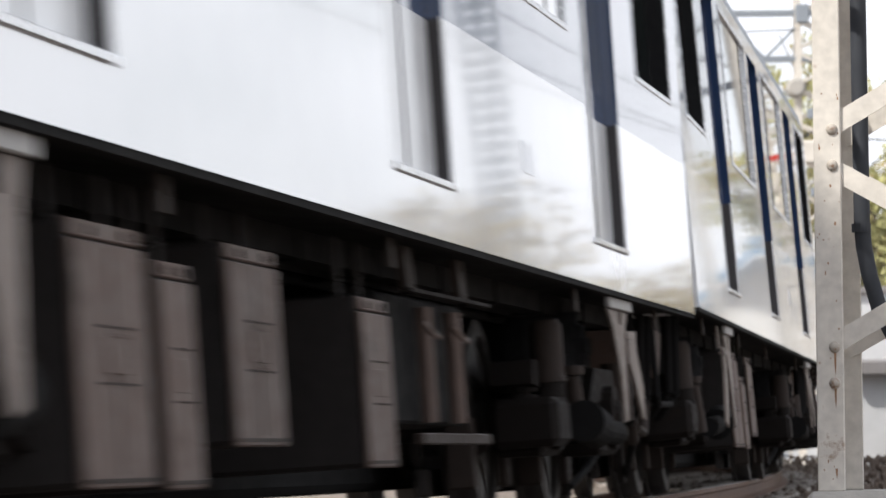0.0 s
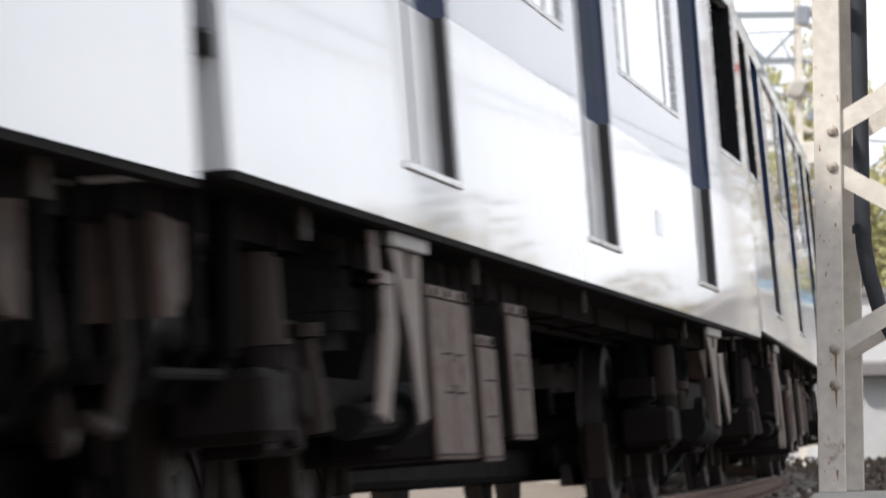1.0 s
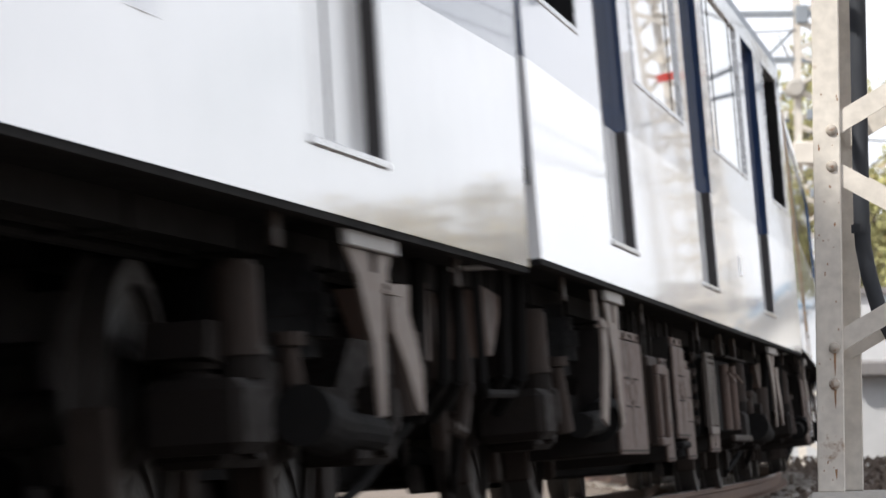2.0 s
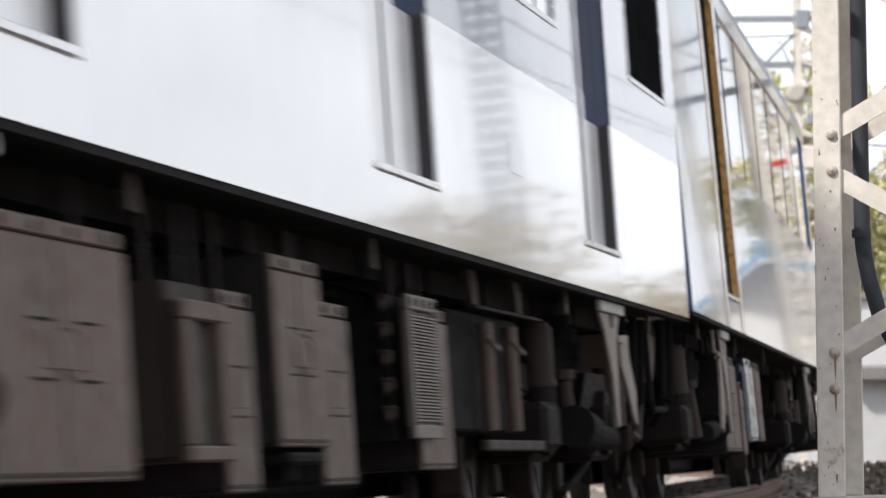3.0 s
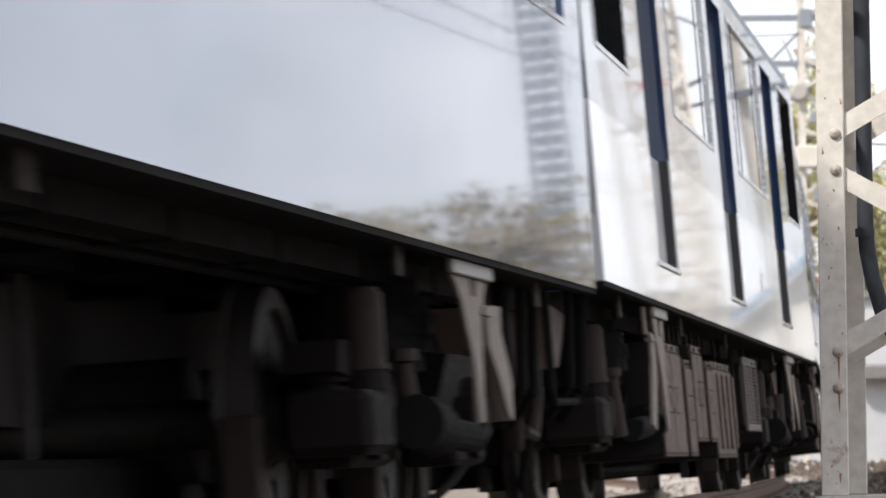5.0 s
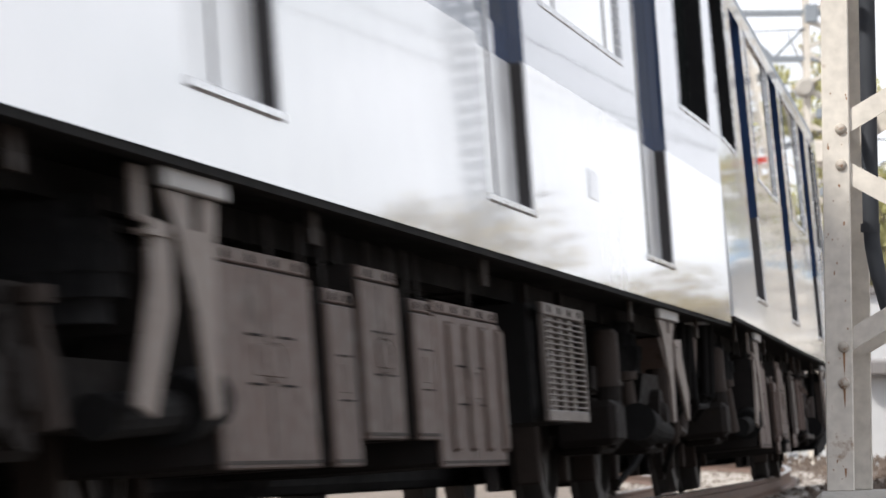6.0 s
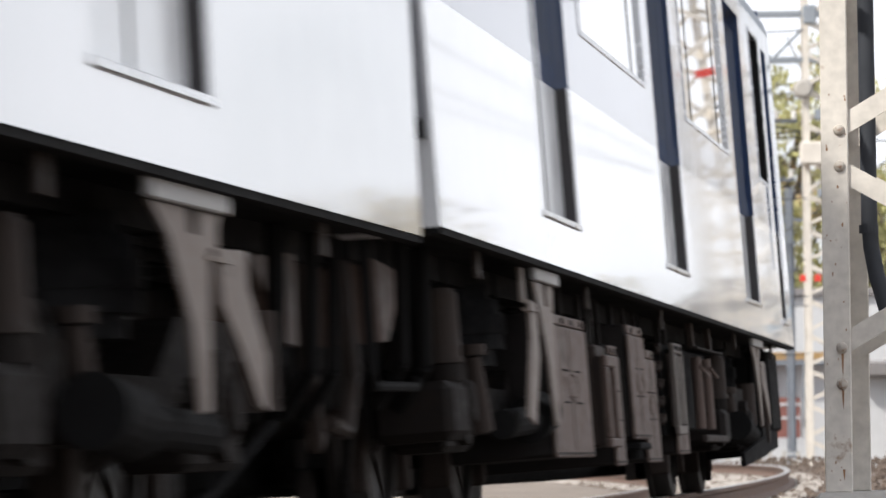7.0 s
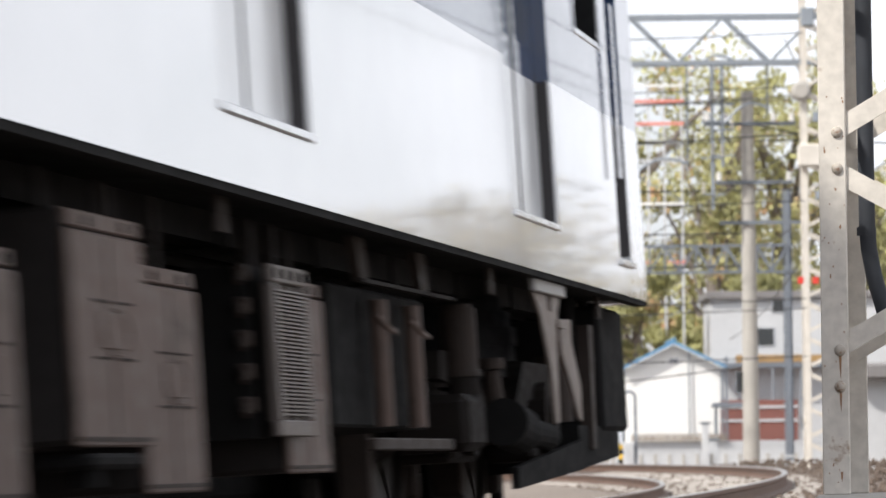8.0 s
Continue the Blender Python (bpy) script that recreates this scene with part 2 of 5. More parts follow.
STEP, S_MIN, S_MAX = 0.25, -90.0, 330.0


def make_line():
    """Points and headings along the centre line: a transition that tightens to a curve away from the camera."""
    side, ahead = Vector((-math.cos(AL), math.sin(AL))), Vector((math.sin(AL), math.cos(AL)))
    out = {}
    for sgn in (1, -1):
        p, th, s = side * OFF, 0.0, 0.0
        while S_MIN <= s <= S_MAX:
            out[round(s / STEP)] = (p.copy(), th)
            k = K0 + K1 * max(-70.0, min(s + sgn * STEP / 2, 62.0))
            t2 = th + sgn * k * STEP / 2
            p = p + (ahead * math.cos(t2) + side * math.sin(t2)) * STEP * sgn
            th += sgn * k * STEP
            s += sgn * STEP
    return out, side, ahead


LINE, SIDE, AHEAD = make_line()


def track(s):
    i = math.floor(s / STEP)
    f = s / STEP - i
    return LINE[i][0] * (1 - f) + LINE[i + 1][0] * f


def cant(s):
    return max(0.0, min(C0 + C1 * s, 0.125))


def rail_frame(s):
    """x along the track away from the camera, y to its left (the inside of the curve), z up across the canted rails; the origin midway between the rail heads."""
    a, b = track(s - 0.5), track(s + 0.5)
    return tilt_frame((a + b) / 2, b - a, cant(s))


def tilt_frame(mid, along, c):
    ax = along.normalized()
    nl = Vector((-ax.y, ax.x))
    X = Vector((ax.x, ax.y, 0))
    Y = Vector((nl.x * math.cos(c), nl.y * math.cos(c), -math.sin(c)))
    Z = Vector((nl.x * math.sin(c), nl.y * math.sin(c), math.cos(c)))
    m = Matrix((X, Y, Z)).transposed().to_4x4()
    m.translation = Vector((mid.x, mid.y, 0)) + Vector((nl.x, nl.y, 0)) * 0.75 - Y * 0.75
    return m


CAR_PITCH, CAR_LEN, HALF_BOGIE = 18.7, 18.22, 6.0


def advance(t):
    """Where along the track the third car's front end is at t seconds."""
    return 43.5324 - 13.62364 * t + 0.3714324 * t ** 2 + 0.01497118 * t ** 3 - 0.01001227 * t ** 4 + 0.0006770852 * t ** 5


def car_pose(index, t):
    m = advance(t) + (index - 2) * CAR_PITCH + CAR_LEN / 2
    a, b = track(m - HALF_BOGIE), track(m + HALF_BOGIE)
    return tilt_frame((a + b) / 2, b - a, cant(m))


# ---- ground and track ----
def build_ground():
    bm = BM()
    xs = [-3000, -600, -150, -40, -12, 0, 12, 40, 150, 600, 3000]
    ys = [-3000, -600, -120, -30, 0, 30, 60, 120, 300, 900, 4000]
    vs = [[bm.verts.new((x, y, -0.22)) for x in xs] for y in ys]
    for j in range(len(ys) - 1):
        for i in range(len(xs) - 1):
            bm.faces.new((vs[j][i], vs[j][i + 1], vs[j + 1][i + 1], vs[j + 1][i]))
    return tagged(part("ground", bm, M_GROUND), "dusty brown gravel ground beside the railway", "ground", kind="structure")


def build_ballast():
    bm = BM()
    prof = ((-2.6, -0.34), (-1.75, -0.17), (1.75, -0.17), (2.6, -0.34))
    rows = []
    s = -60.0
    while s < 300:
        m = rail_frame(s)
        rows.append([bm.verts.new(m @ Vector((0, y, z + random.uniform(-0.015, 0.015)))) for y, z in prof])
        s += 0.8
    for a, b in zip(rows, rows[1:]):
        for i in range(3):
            bm.faces.new((a[i], a[i + 1], b[i + 1], b[i]))
    tagged(part("ballast_bed", bm, M_BALLAST), "rust-brown crushed stone ballast bed under the track", "ballast", kind="structure")
    # loose stones near the shoulder that the camera sees past the train's tail
    bm = BM()
    for _ in range(3600):
        s = random.uniform(24, 95)
        m = rail_frame(s)
        p = m @ Vector((0, random.uniform(-2.7, 1.9), -0.17))
        r = random.uniform(0.018, 0.042)
        o = bmesh.ops.create_icosphere(bm, subdivisions=1, radius=r, matrix=Matrix.Translation((p.x, p.y, p.z)) @ pose(0, 0, 0, random.uniform(0, 180), random.uniform(0, 180), 0))
        for v in o["verts"]:
            v.co += Vector([random.uniform(-0.4, 0.4) * r for _ in range(3)])
    tagged(part("ballast_stones", bm, M_BALLAST), "loose rust-brown ballast stones", "stones", kind="stuff")


def build_rails():
    prof = [(-0.0725, -0.15), (0.0725, -0.15), (0.0725, -0.135), (0.012, -0.115), (0.012, -0.045), (0.035, -0.035), (0.035, -0.006), (0.026, 0), (-0.026, 0), (-0.035, -0.006), (-0.035, -0.035), (-0.012, -0.045), (-0.012, -0.115), (-0.0725, -0.135)]
    for y0 in (-0.75, 0.75):
        bm = BM()
        rows, s = [], -60.0
        while s < 300:
            m = rail_frame(s)
            rows.append([bm.verts.new(m @ Vector((0, y0 + y, z))) for y, z in prof])
            s += 1.0
        n = len(prof)
        for a, b in zip(rows, rows[1:]):
            for i in range(n):
                f = bm.faces.new((a[i], a[(i + 1) % n], b[(i + 1) % n], b[i]))
                f.material_index = 1 if i in (6, 7, 8) else 0
        tagged(part("rail", bm, [M_RAIL, M_RAILTOP]), "rusty steel running rail with a polished head", "rail", "running rails")


def build_sleepers():
    bm = BM()
    box(bm, -0.12, 0.12, -1.15, 1.15, -0.30, -0.150, bevel=0.02)
    base = tagged(part("sleeper", bm, M_SLEEPER), "grey concrete sleeper set in ballast", "sleeper", "sleepers under the track")
    base.matrix_basis = rail_frame(-12)
    for i in range(1, 180):
        copy_thing(base, rail_frame(-12 + i * 0.65))


# ---- the train ----
Y_SIDE, Z_SILL, Z_BAND, Z_WIN, Z_WIN_TOP, Z_EAVE, Z_BOT = 1.36, 1.13, 1.715, 1.985, 3.0, 3.10, 0.954
H = CAR_LEN / 2
DOORS = (3.04, 8.39, 13.83)
DOOR_W, DOOR_TOP, RECESS = 1.29, 2.98, 0.056


def side_panel(name, holes, u0, u1, z0, z1, mat, parent, side, depth=RECESS):
    """One flat side panel with real openings and their reveals. u runs from the car's leading end."""
    us = sorted({u0, u1, *[min(max(h[i], u0), u1) for h in holes for i in (0, 1)]})
    zs = sorted({z0, z1, *[min(max(h[i], z0), z1) for h in holes for i in (2, 3)]})
    bm = BM()
    y, yi = side * Y_SIDE, side * (Y_SIDE - depth)
    grid = {}

    def vert(u, z, yy):
        k = (round(u, 4), round(z, 4), round(yy, 4))
        if k not in grid:
            grid[k] = bm.verts.new((u - H, yy, z))
        return grid[k]

    def is_hole(ua, ub, za, zb):
        return any(h[0] - 1e-6 <= ua and ub <= h[1] + 1e-6 and h[2] - 1e-6 <= za and zb <= h[3] + 1e-6 for h in holes)

    solid = {}
    for i in range(len(us) - 1):
        for j in range(len(zs) - 1):
            if us[i + 1] - us[i] < 1e-6 or zs[j + 1] - zs[j] < 1e-6:
                continue
            solid[i, j] = not is_hole(us[i], us[i + 1], zs[j], zs[j + 1])
            if solid[i, j]:
                bm.faces.new([vert(us[a], zs[b], y) for a, b in ((i, j), (i + 1, j), (i + 1, j + 1), (i, j + 1))])
    for (i, j), ok in solid.items():
        if not ok:
            continue
        for di, dj, e in ((-1, 0, ((i, j), (i, j + 1))), (1, 0, ((i + 1, j), (i + 1, j + 1))), (0, -1, ((i, j), (i + 1, j))), (0, 1, ((i, j + 1), (i + 1, j + 1)))):
            nb = solid.get((i + di, j + dj))
            outer_z = nb is None and dj != 0
            if nb is False or (nb is None and not outer_z):
                (a, b), (c, d) = e
                bm.faces.new((vert(us[a], zs[b], y), vert(us[c], zs[d], y), vert(us[c], zs[d], yi), vert(us[a], zs[b], yi)))
    return part(name, bm, mat, parent)


def build_door(parent, u0, width, side, mat_low, mat_up, mat_edge, single=False):
    """A pair of sliding leaves set back in the opening, with glass, rubber edges and a tread plate."""
    leaves = 1 if single else 2
    w = width / leaves
    y = side * (Y_SIDE - RECESS)
    for k in range(leaves):
        a, b = u0 + k * w - H, u0 + (k + 1) * w - H
        bm = BM()
        g0, g1 = 1.84, 2.88
        yy = sorted((y, y - side * 0.035))
        # lower sheet, then a frame round the glass
        box(bm, a + 0.006, b - 0.006, *yy, Z_SILL, Z_BAND, mat=0)
        box(bm, a + 0.006, b - 0.006, *yy, Z_BAND, g0, mat=1)
        box(bm, a + 0.006, a + 0.11, *yy, g0, DOOR_TOP, mat=1)
        box(bm, b - 0.11, b - 0.006, *yy, g0, DOOR_TOP, mat=1)
        box(bm, a + 0.11, b - 0.11, *yy, g1, DOOR_TOP, mat=1)
        leaf = part("door_leaf", bm, [mat_low, mat_up], parent)
        bm = BM()
        box(bm, a + 0.11, b - 0.11, *sorted((y - side * 0.006, y - side * 0.014)), g0, g1)
        part("door_glass", bm, M_GLASS, leaf, "dark tinted door glass")
    # rubber on the inner half of each reveal, and where the leaves meet
    ys = sorted((y + side * 0.046, y - side * 0.03))
    for x in (u0 - H + 0.001, u0 + width - H - 0.013):
        bm = BM()
        box(bm, x, x + 0.012, *ys, Z_SILL + 0.028, Z_BAND)
        part("door_seal", bm, M_SEAL, parent, "dark grey rubber door seal")
        bm = BM()
        box(bm, x, x + 0.012, *ys, Z_BAND, DOOR_TOP - 0.001)
        part("upper_door_seal", bm, mat_up if mat_edge is None else M_RUBBER, parent)
    if not single:
        bm = BM()
        box(bm, u0 + w - H - 0.012, u0 + w - H + 0.012, *sorted((y + side * 0.004, y - side * 0.03)), Z_SILL + 0.028, DOOR_TOP - 0.001)
        part("door_seal", bm, M_RUBBER, parent, "black rubber door seal")
    bm = BM()
    box(bm, u0 + 0.002 - H, u0 + width - 0.002 - H, *sorted((side * (Y_SIDE + 0.010), side * (Y_SIDE - RECESS - 0.03))), Z_SILL + 0.001, Z_SILL + 0.027, bevel=0.004)
    part("door_sill", bm, M_ALU, parent, "bare aluminium door tread")
    if mat_edge is not None:
        bm = BM()
        yo, yi = side * (Y_SIDE - 0.002), side * (Y_SIDE - 0.036)
        box(bm, u0 + width - H - 0.018, u0 + width - H - 0.0135, *sorted((yo, yi)), Z_SILL + 0.028, DOOR_TOP)
        part("door_reveal", bm, mat_edge, parent, "bronze-gold painted door reveal")


def build_window(parent, u0, u1, side, bars, inset, mat_frame, z0=Z_WIN, z1=Z_WIN_TOP):
    y = side * (Y_SIDE - inset)
    bm = BM()
    fo, fi = side * (Y_SIDE + 0.005), side * (Y_SIDE - 0.065)
    ys = sorted((fo, fi))
    w = 0.028
    box(bm, u0 - H, u1 - H, *ys, z0, z0 + w, bevel=0.003)
    box(bm, u0 - H, u1 - H, *ys, z1 - w, z1, bevel=0.003)
    box(bm, u0 - H, u0 + w - H, *ys, z0 + w, z1 - w)
    box(bm, u1 - w - H, u1 - H, *ys, z0 + w, z1 - w)
    fr = part("window_frame", bm, mat_frame, parent)
    # black liners, added so that the recessed pane mirrors something dark
    if inset > 0.03:
        for x in (u0 + w, u1 - w - 0.006):
            bm = BM()
            box(bm, x - H, x + 0.006 - H, *sorted((side * (Y_SIDE - 0.004), side * (Y_SIDE - inset))), z0 + w, z1 - w)
            part("darkening_liner", bm, M_RUBBER, fr, "black liner added to darken the glass reflection")
    cuts = [u0 + w, *bars, u1 - w]
    for a, b in zip(cuts, cuts[1:]):
        bm = BM()
        box(bm, a + 0.008 - H, b - 0.008 - H, *sorted((y, y - side * 0.008)), z0 + w, z1 - w)
        part("window_pane", bm, M_GLASS if inset < 0.03 else M_DARKGLASS, fr, "dark tinted window glass")
    if bars:
        for b in bars:
            bm = BM()
            box(bm, b - 0.016 - H, b + 0.016 - H, *sorted((y + side * 0.003, y - side * 0.03)), z0 + w, z1 - w)
            part("window_bar", bm, M_RUBBER, fr, "black window bar")


def hanging_box(car, name, u0, u1, z0, z1, mat, label="", lat=1.25, deep=0.75, lid=True, handles=0):
    """An underfloor equipment case hung from the underframe by straps, with cover edges, hinges and latches."""
    bm = BM()
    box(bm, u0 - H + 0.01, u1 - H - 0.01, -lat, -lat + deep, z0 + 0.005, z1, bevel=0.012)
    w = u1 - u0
    # sides get a darker material than the cover: their shade is in the colour
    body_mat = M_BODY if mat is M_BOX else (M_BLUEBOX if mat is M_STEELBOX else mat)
    ob = part(name, bm, body_mat, car, label or "case with shade-darkened sides behind a grey cover")
    bm = BM()
    box(bm, u0 - H, u1 - H, -lat - 0.014, -lat + 0.002, z0, z1 - 0.05, bevel=0.005)
    part("cover", bm, mat, ob, "grey painted cover" if mat is M_BOX else "")
    if lid:
        bm = BM()
        box(bm, u0 - H + 0.02, u1 - H - 0.02, -lat - 0.010, -lat + 0.006, z1 - 0.044, z1 - 0.004, bevel=0.004)
        part("top_strip", bm, mat, ob)
        n = max(2, int(w / 0.3))
        for k in range(n):
            x = u0 - H + w * (k + 0.5) / n
            bm = BM()
            rod(bm, (x, -lat - 0.018, z1 - 0.026), (x, -lat, z1 - 0.026), 0.012, 6)
            part("hinge_pin", bm, M_BOX_DARK, ob)
        zm = (z0 + z1) / 2
        for k, zz in enumerate((zm + 0.06, zm - 0.07)):
            for f in ((0.30, 0.44), (0.62, 0.76)):
                bm = BM()
                box(bm, u0 - H + w * f[0], u0 - H + w * f[1], -lat - 0.019, -lat - 0.013, zz, zz + 0.006)
                part("latch", bm, M_FRAME, ob)
        bm = BM()
        box(bm, u0 - H + w * 0.36, u0 - H + w * 0.68, -lat - 0.017, -lat - 0.013, zm - 0.045, zm + 0.04, bevel=0.002)
        part("rating_plate", bm, mat, ob)
        bm = BM()
        box(bm, u0 - H + w * 0.02, u1 - H - w * 0.02, -lat - 0.018, -lat - 0.012, z0 + 0.012, z0 + 0.022)
        part("drip_edge", bm, M_MID, ob)
        if w > 0.65:
            bm = BM()
            box(bm, u0 - H + w * 0.5 - 0.006, u0 - H + w * 0.5 + 0.006, -lat - 0.0155, -lat - 0.013, z0 + 0.03, z1 - 0.06)
            part("cover_seam", bm, M_MID, ob)
            for f in (0.55,) if mat is M_BOX else ():
                bm = BM()
                cx, cz = u0 - H + w * f, zm - 0.005
                tube(bm, [(cx + 0.14 * math.cos(q * math.tau / 14), -lat - 0.018, cz + 0.055 * math.sin(q * math.tau / 14)) for q in range(14)], 0.0025, 6, closed=True)
                part("ring_handle", bm, M_BOX, ob, "thin round cover handle")
    for x in (u0 - H + w * 0.12, u1 - H - w * 0.12):
        bm = BM()
        box(bm, x - 0.03, x + 0.03, -lat + 0.06, -lat + 0.075, z1 - 0.02, 0.93)
        part("hanger", bm, M_BOX_DARK, ob, "dark steel hanger strap")
    return ob


def louvre_box(car, u0, u1, z0, z1, lat=1.25, n=32):
    """A resistor case with a grille of thin slats before dark bays."""
    bm = BM()
    box(bm, u0 - H, u1 - H, -lat + 0.06, -lat + 0.8, z0, z1)
    ob = part("resistor_case", bm, M_FRAME, car, "dark ventilated case behind a grey slatted grille")
    bm = BM()
    box(bm, u0 - H, u1 - H, -lat - 0.01, -lat + 0.012, z1 - 0.05, z1, bevel=0.004)
    box(bm, u0 - H, u1 - H, -lat - 0.01, -lat + 0.012, z0, z0 + 0.045, bevel=0.004)
    for x in (u0, u1 - 0.05):
        box(bm, x - H, x + 0.05 - H, -lat - 0.01, -lat + 0.012, z0 + 0.045, z1 - 0.05)
    q = (u1 - u0) / 4
    for k in (1, 2, 3):
        x = u0 + q * k - H
        box(bm, x - q * 0.24, x + q * 0.24, -lat + 0.006, -lat + 0.04, z0 + 0.045, z1 - 0.05)
    part("grille_frame", bm, M_GRILLE, ob)
    for k in range(4):
        bm = BM()
        x = u0 + q * (k + 0.5) - H
        rod(bm, (x, -lat - 0.016, z1 - 0.025), (x, -lat - 0.008, z1 - 0.025), 0.014, 8)
        part("bolt", bm, M_FRAME, ob)
    bm = BM()
    box(bm, u0 - H + 0.05, u1 - H - 0.05, -lat - 0.010, -lat + 0.002, -0.0028, 0.0028)
    me = part("slat", bm, M_GRILLE, ob)
    for k in range(n):
        z = z0 + 0.06 + (z1 - z0 - 0.13) * k / (n - 1)
        o = me if k == 0 else new("slat", me.data)
        o.parent = ob
        o.location = (0, 0, z)
    for x in (u0 - H + 0.1, u1 - H - 0.1):
        bm = BM()
        box(bm, x - 0.03, x + 0.03, -lat + 0.06, -lat + 0.09, z1 - 0.01, 0.93)
        part("hanger", bm, M_BOX_DARK, ob)


def ribbed_frame(car, u0, u1, z0, z1, lat=1.25):
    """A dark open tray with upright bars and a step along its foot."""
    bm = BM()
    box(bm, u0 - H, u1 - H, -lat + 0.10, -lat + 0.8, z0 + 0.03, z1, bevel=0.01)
    ob = part("reactor_case", bm, M_FRAME, car, "shade-darkened case behind upright bars")
    for k in (0.34, 0.70):
        bm = BM()
        x = u0 + (u1 - u0) * k - H
        rod(bm, (x, -lat + 0.05, z0 + 0.03), (x, -lat + 0.05, z1 - 0.04), 0.03, 14)
        part("upright_bar", bm, M_BOX, ob, "grey upright guard bar")
    bm = BM()
    box(bm, u0 - H - 0.1, u1 - H - 0.4, -lat - 0.04, -lat - 0.01, z0 - 0.05, z0 - 0.012, bevel=0.005)
    part("ledge", bm, M_MID, ob, "dim grey steel ledge")
    bm = BM()
    box(bm, u0 - H, u1 - H, -lat - 0.015, -lat + 0.01, z1 - 0.010, z1 + 0.002)
    part("top_rail", bm, M_BOX_DARK, ob)
    for k in (0.1, 0.75):
        x = u0 + (u1 - u0) * k - H
        bm = BM()
        plate(bm, [(x - 0.10, 0.945, -lat + 0.02), (x + 0.08, 0.945, -lat + 0.02), (x + 0.11, z1 + 0.004, -lat + 0.02), (x - 0.01, z1 + 0.004, -lat + 0.02)], 0.03)
        part("hanger", bm, M_MID, ob)
        x = u0 + (u1 - u0) * (0.0 if k < 0.5 else 0.36) - H
        bm = BM()
        tube(bm, [(x + 0.3, -lat, z1 - 0.10), (x + 0.38, -lat - 0.02, z1 - 0.14), (x + 0.5, -lat - 0.02, z1 - 0.15)], 0.010, 8)
        part("pipe_hook", bm, M_BOX, ob)


def build_bogie(car, uc, ub, way):
    """A bolster bogie: side frames, axle boxes with springs, bolster bracket and arm, brake gear; two wheelsets that turn. ub: the bracket; way: the side of it on which the arm bends down."""
    x0 = uc - H
    bm = BM()
    for sy in (-1, 1):
        y = sy * 1.0 - 0.09
        plate(bm, [(x0 - 1.55, 0.56, y), (x0 - 1.5, 0.66, y), (x0 - 0.75, 0.66, y), (x0 - 0.45, 0.50, y), (x0 + 0.45, 0.50, y), (x0 + 0.75, 0.66, y), (x0 + 1.5, 0.66, y), (x0 + 1.55, 0.56, y),
                   (x0 + 0.8, 0.50, y), (x0 + 0.5, 0.33, y), (x0 - 0.5, 0.33, y), (x0 - 0.8, 0.50, y)], 0.18)
    box(bm, x0 - 0.22, x0 + 0.22, -0.95, 0.95, 0.36, 0.56, bevel=0.03)
    fr = part("bogie_frame", bm, M_BOX_DARK, car, "grimy steel bogie frame, darkened for shade")
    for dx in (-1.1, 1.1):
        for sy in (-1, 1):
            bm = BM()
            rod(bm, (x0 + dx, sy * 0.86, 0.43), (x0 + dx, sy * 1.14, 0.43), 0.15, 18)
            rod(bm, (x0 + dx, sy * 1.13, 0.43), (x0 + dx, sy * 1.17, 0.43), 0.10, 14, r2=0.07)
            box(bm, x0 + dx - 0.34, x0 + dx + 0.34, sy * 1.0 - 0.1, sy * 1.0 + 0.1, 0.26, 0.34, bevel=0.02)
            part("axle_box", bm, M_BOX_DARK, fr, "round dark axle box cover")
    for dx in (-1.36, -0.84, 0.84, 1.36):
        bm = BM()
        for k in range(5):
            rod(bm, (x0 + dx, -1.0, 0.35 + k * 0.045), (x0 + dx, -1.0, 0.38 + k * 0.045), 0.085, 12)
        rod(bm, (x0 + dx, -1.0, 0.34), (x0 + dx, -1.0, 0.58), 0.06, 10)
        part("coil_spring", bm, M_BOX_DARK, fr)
    for sy in (-1, 1):
        bm = BM()
        for z, r in ((0.62, 0.22), (0.68, 0.26), (0.74, 0.27), (0.80, 0.25), (0.86, 0.22)):
            rod(bm, (x0, sy * 0.90, z - 0.035), (x0, sy * 0.90, z + 0.035), r, 20)
        part("air_spring", bm, M_RUBBER, fr, "black rubber air spring")
    # pale bracket: a cap, a funnel with a slot, a slim leg
    xb = ub - H
    y = -1.31
    bm = BM()
    e = 0.07 if way > 0 else 0.15
    plate(bm, [(xb - 0.32, 0.884, y), (xb - 0.07 + e * 0.5, 0.884, y), (xb - 0.07 + e * 0.5, 0.80, y), (xb + 0.04 + e * 0.5, 0.80, y), (xb + 0.07 + e * 0.5, 0.884, y), (xb + 0.33, 0.884, y),
               (xb + 0.19 + e * 0.6, 0.76, y), (xb + 0.14 + e * 0.8, 0.60, y), (xb + 0.08 + e, 0.36, y), (xb - 0.05 + e, 0.34, y), (xb - 0.13 + e * 0.8, 0.60, y), (xb - 0.23 + e * 0.4, 0.78, y)], 0.012)
    if way > 0:
        bm.free()
        bm = BM()
        plate(bm, [(xb - 0.26, 0.884, y), (xb + 0.15, 0.884, y), (xb + 0.16, 0.825, y), (xb + 0.26, 0.825, y), (xb + 0.28, 0.884, y), (xb + 0.54, 0.884, y),
                   (xb + 0.39, 0.80, y), (xb + 0.35, 0.60, y), (xb + 0.31, 0.40, y), (xb + 0.20, 0.39, y), (xb + 0.14, 0.60, y), (xb - 0.08, 0.81, y)], 0.012)
    part("bolster_bracket", bm, M_BRACKET, car, "pale grey cast bolster bracket with a slim leg")
    bm = BM()
    box(bm, xb + (-0.33 if way > 0 else -0.38), xb + (0.57 if way > 0 else 0.40), y - 0.02, y + 0.004, 0.886, 0.946, bevel=0.004)
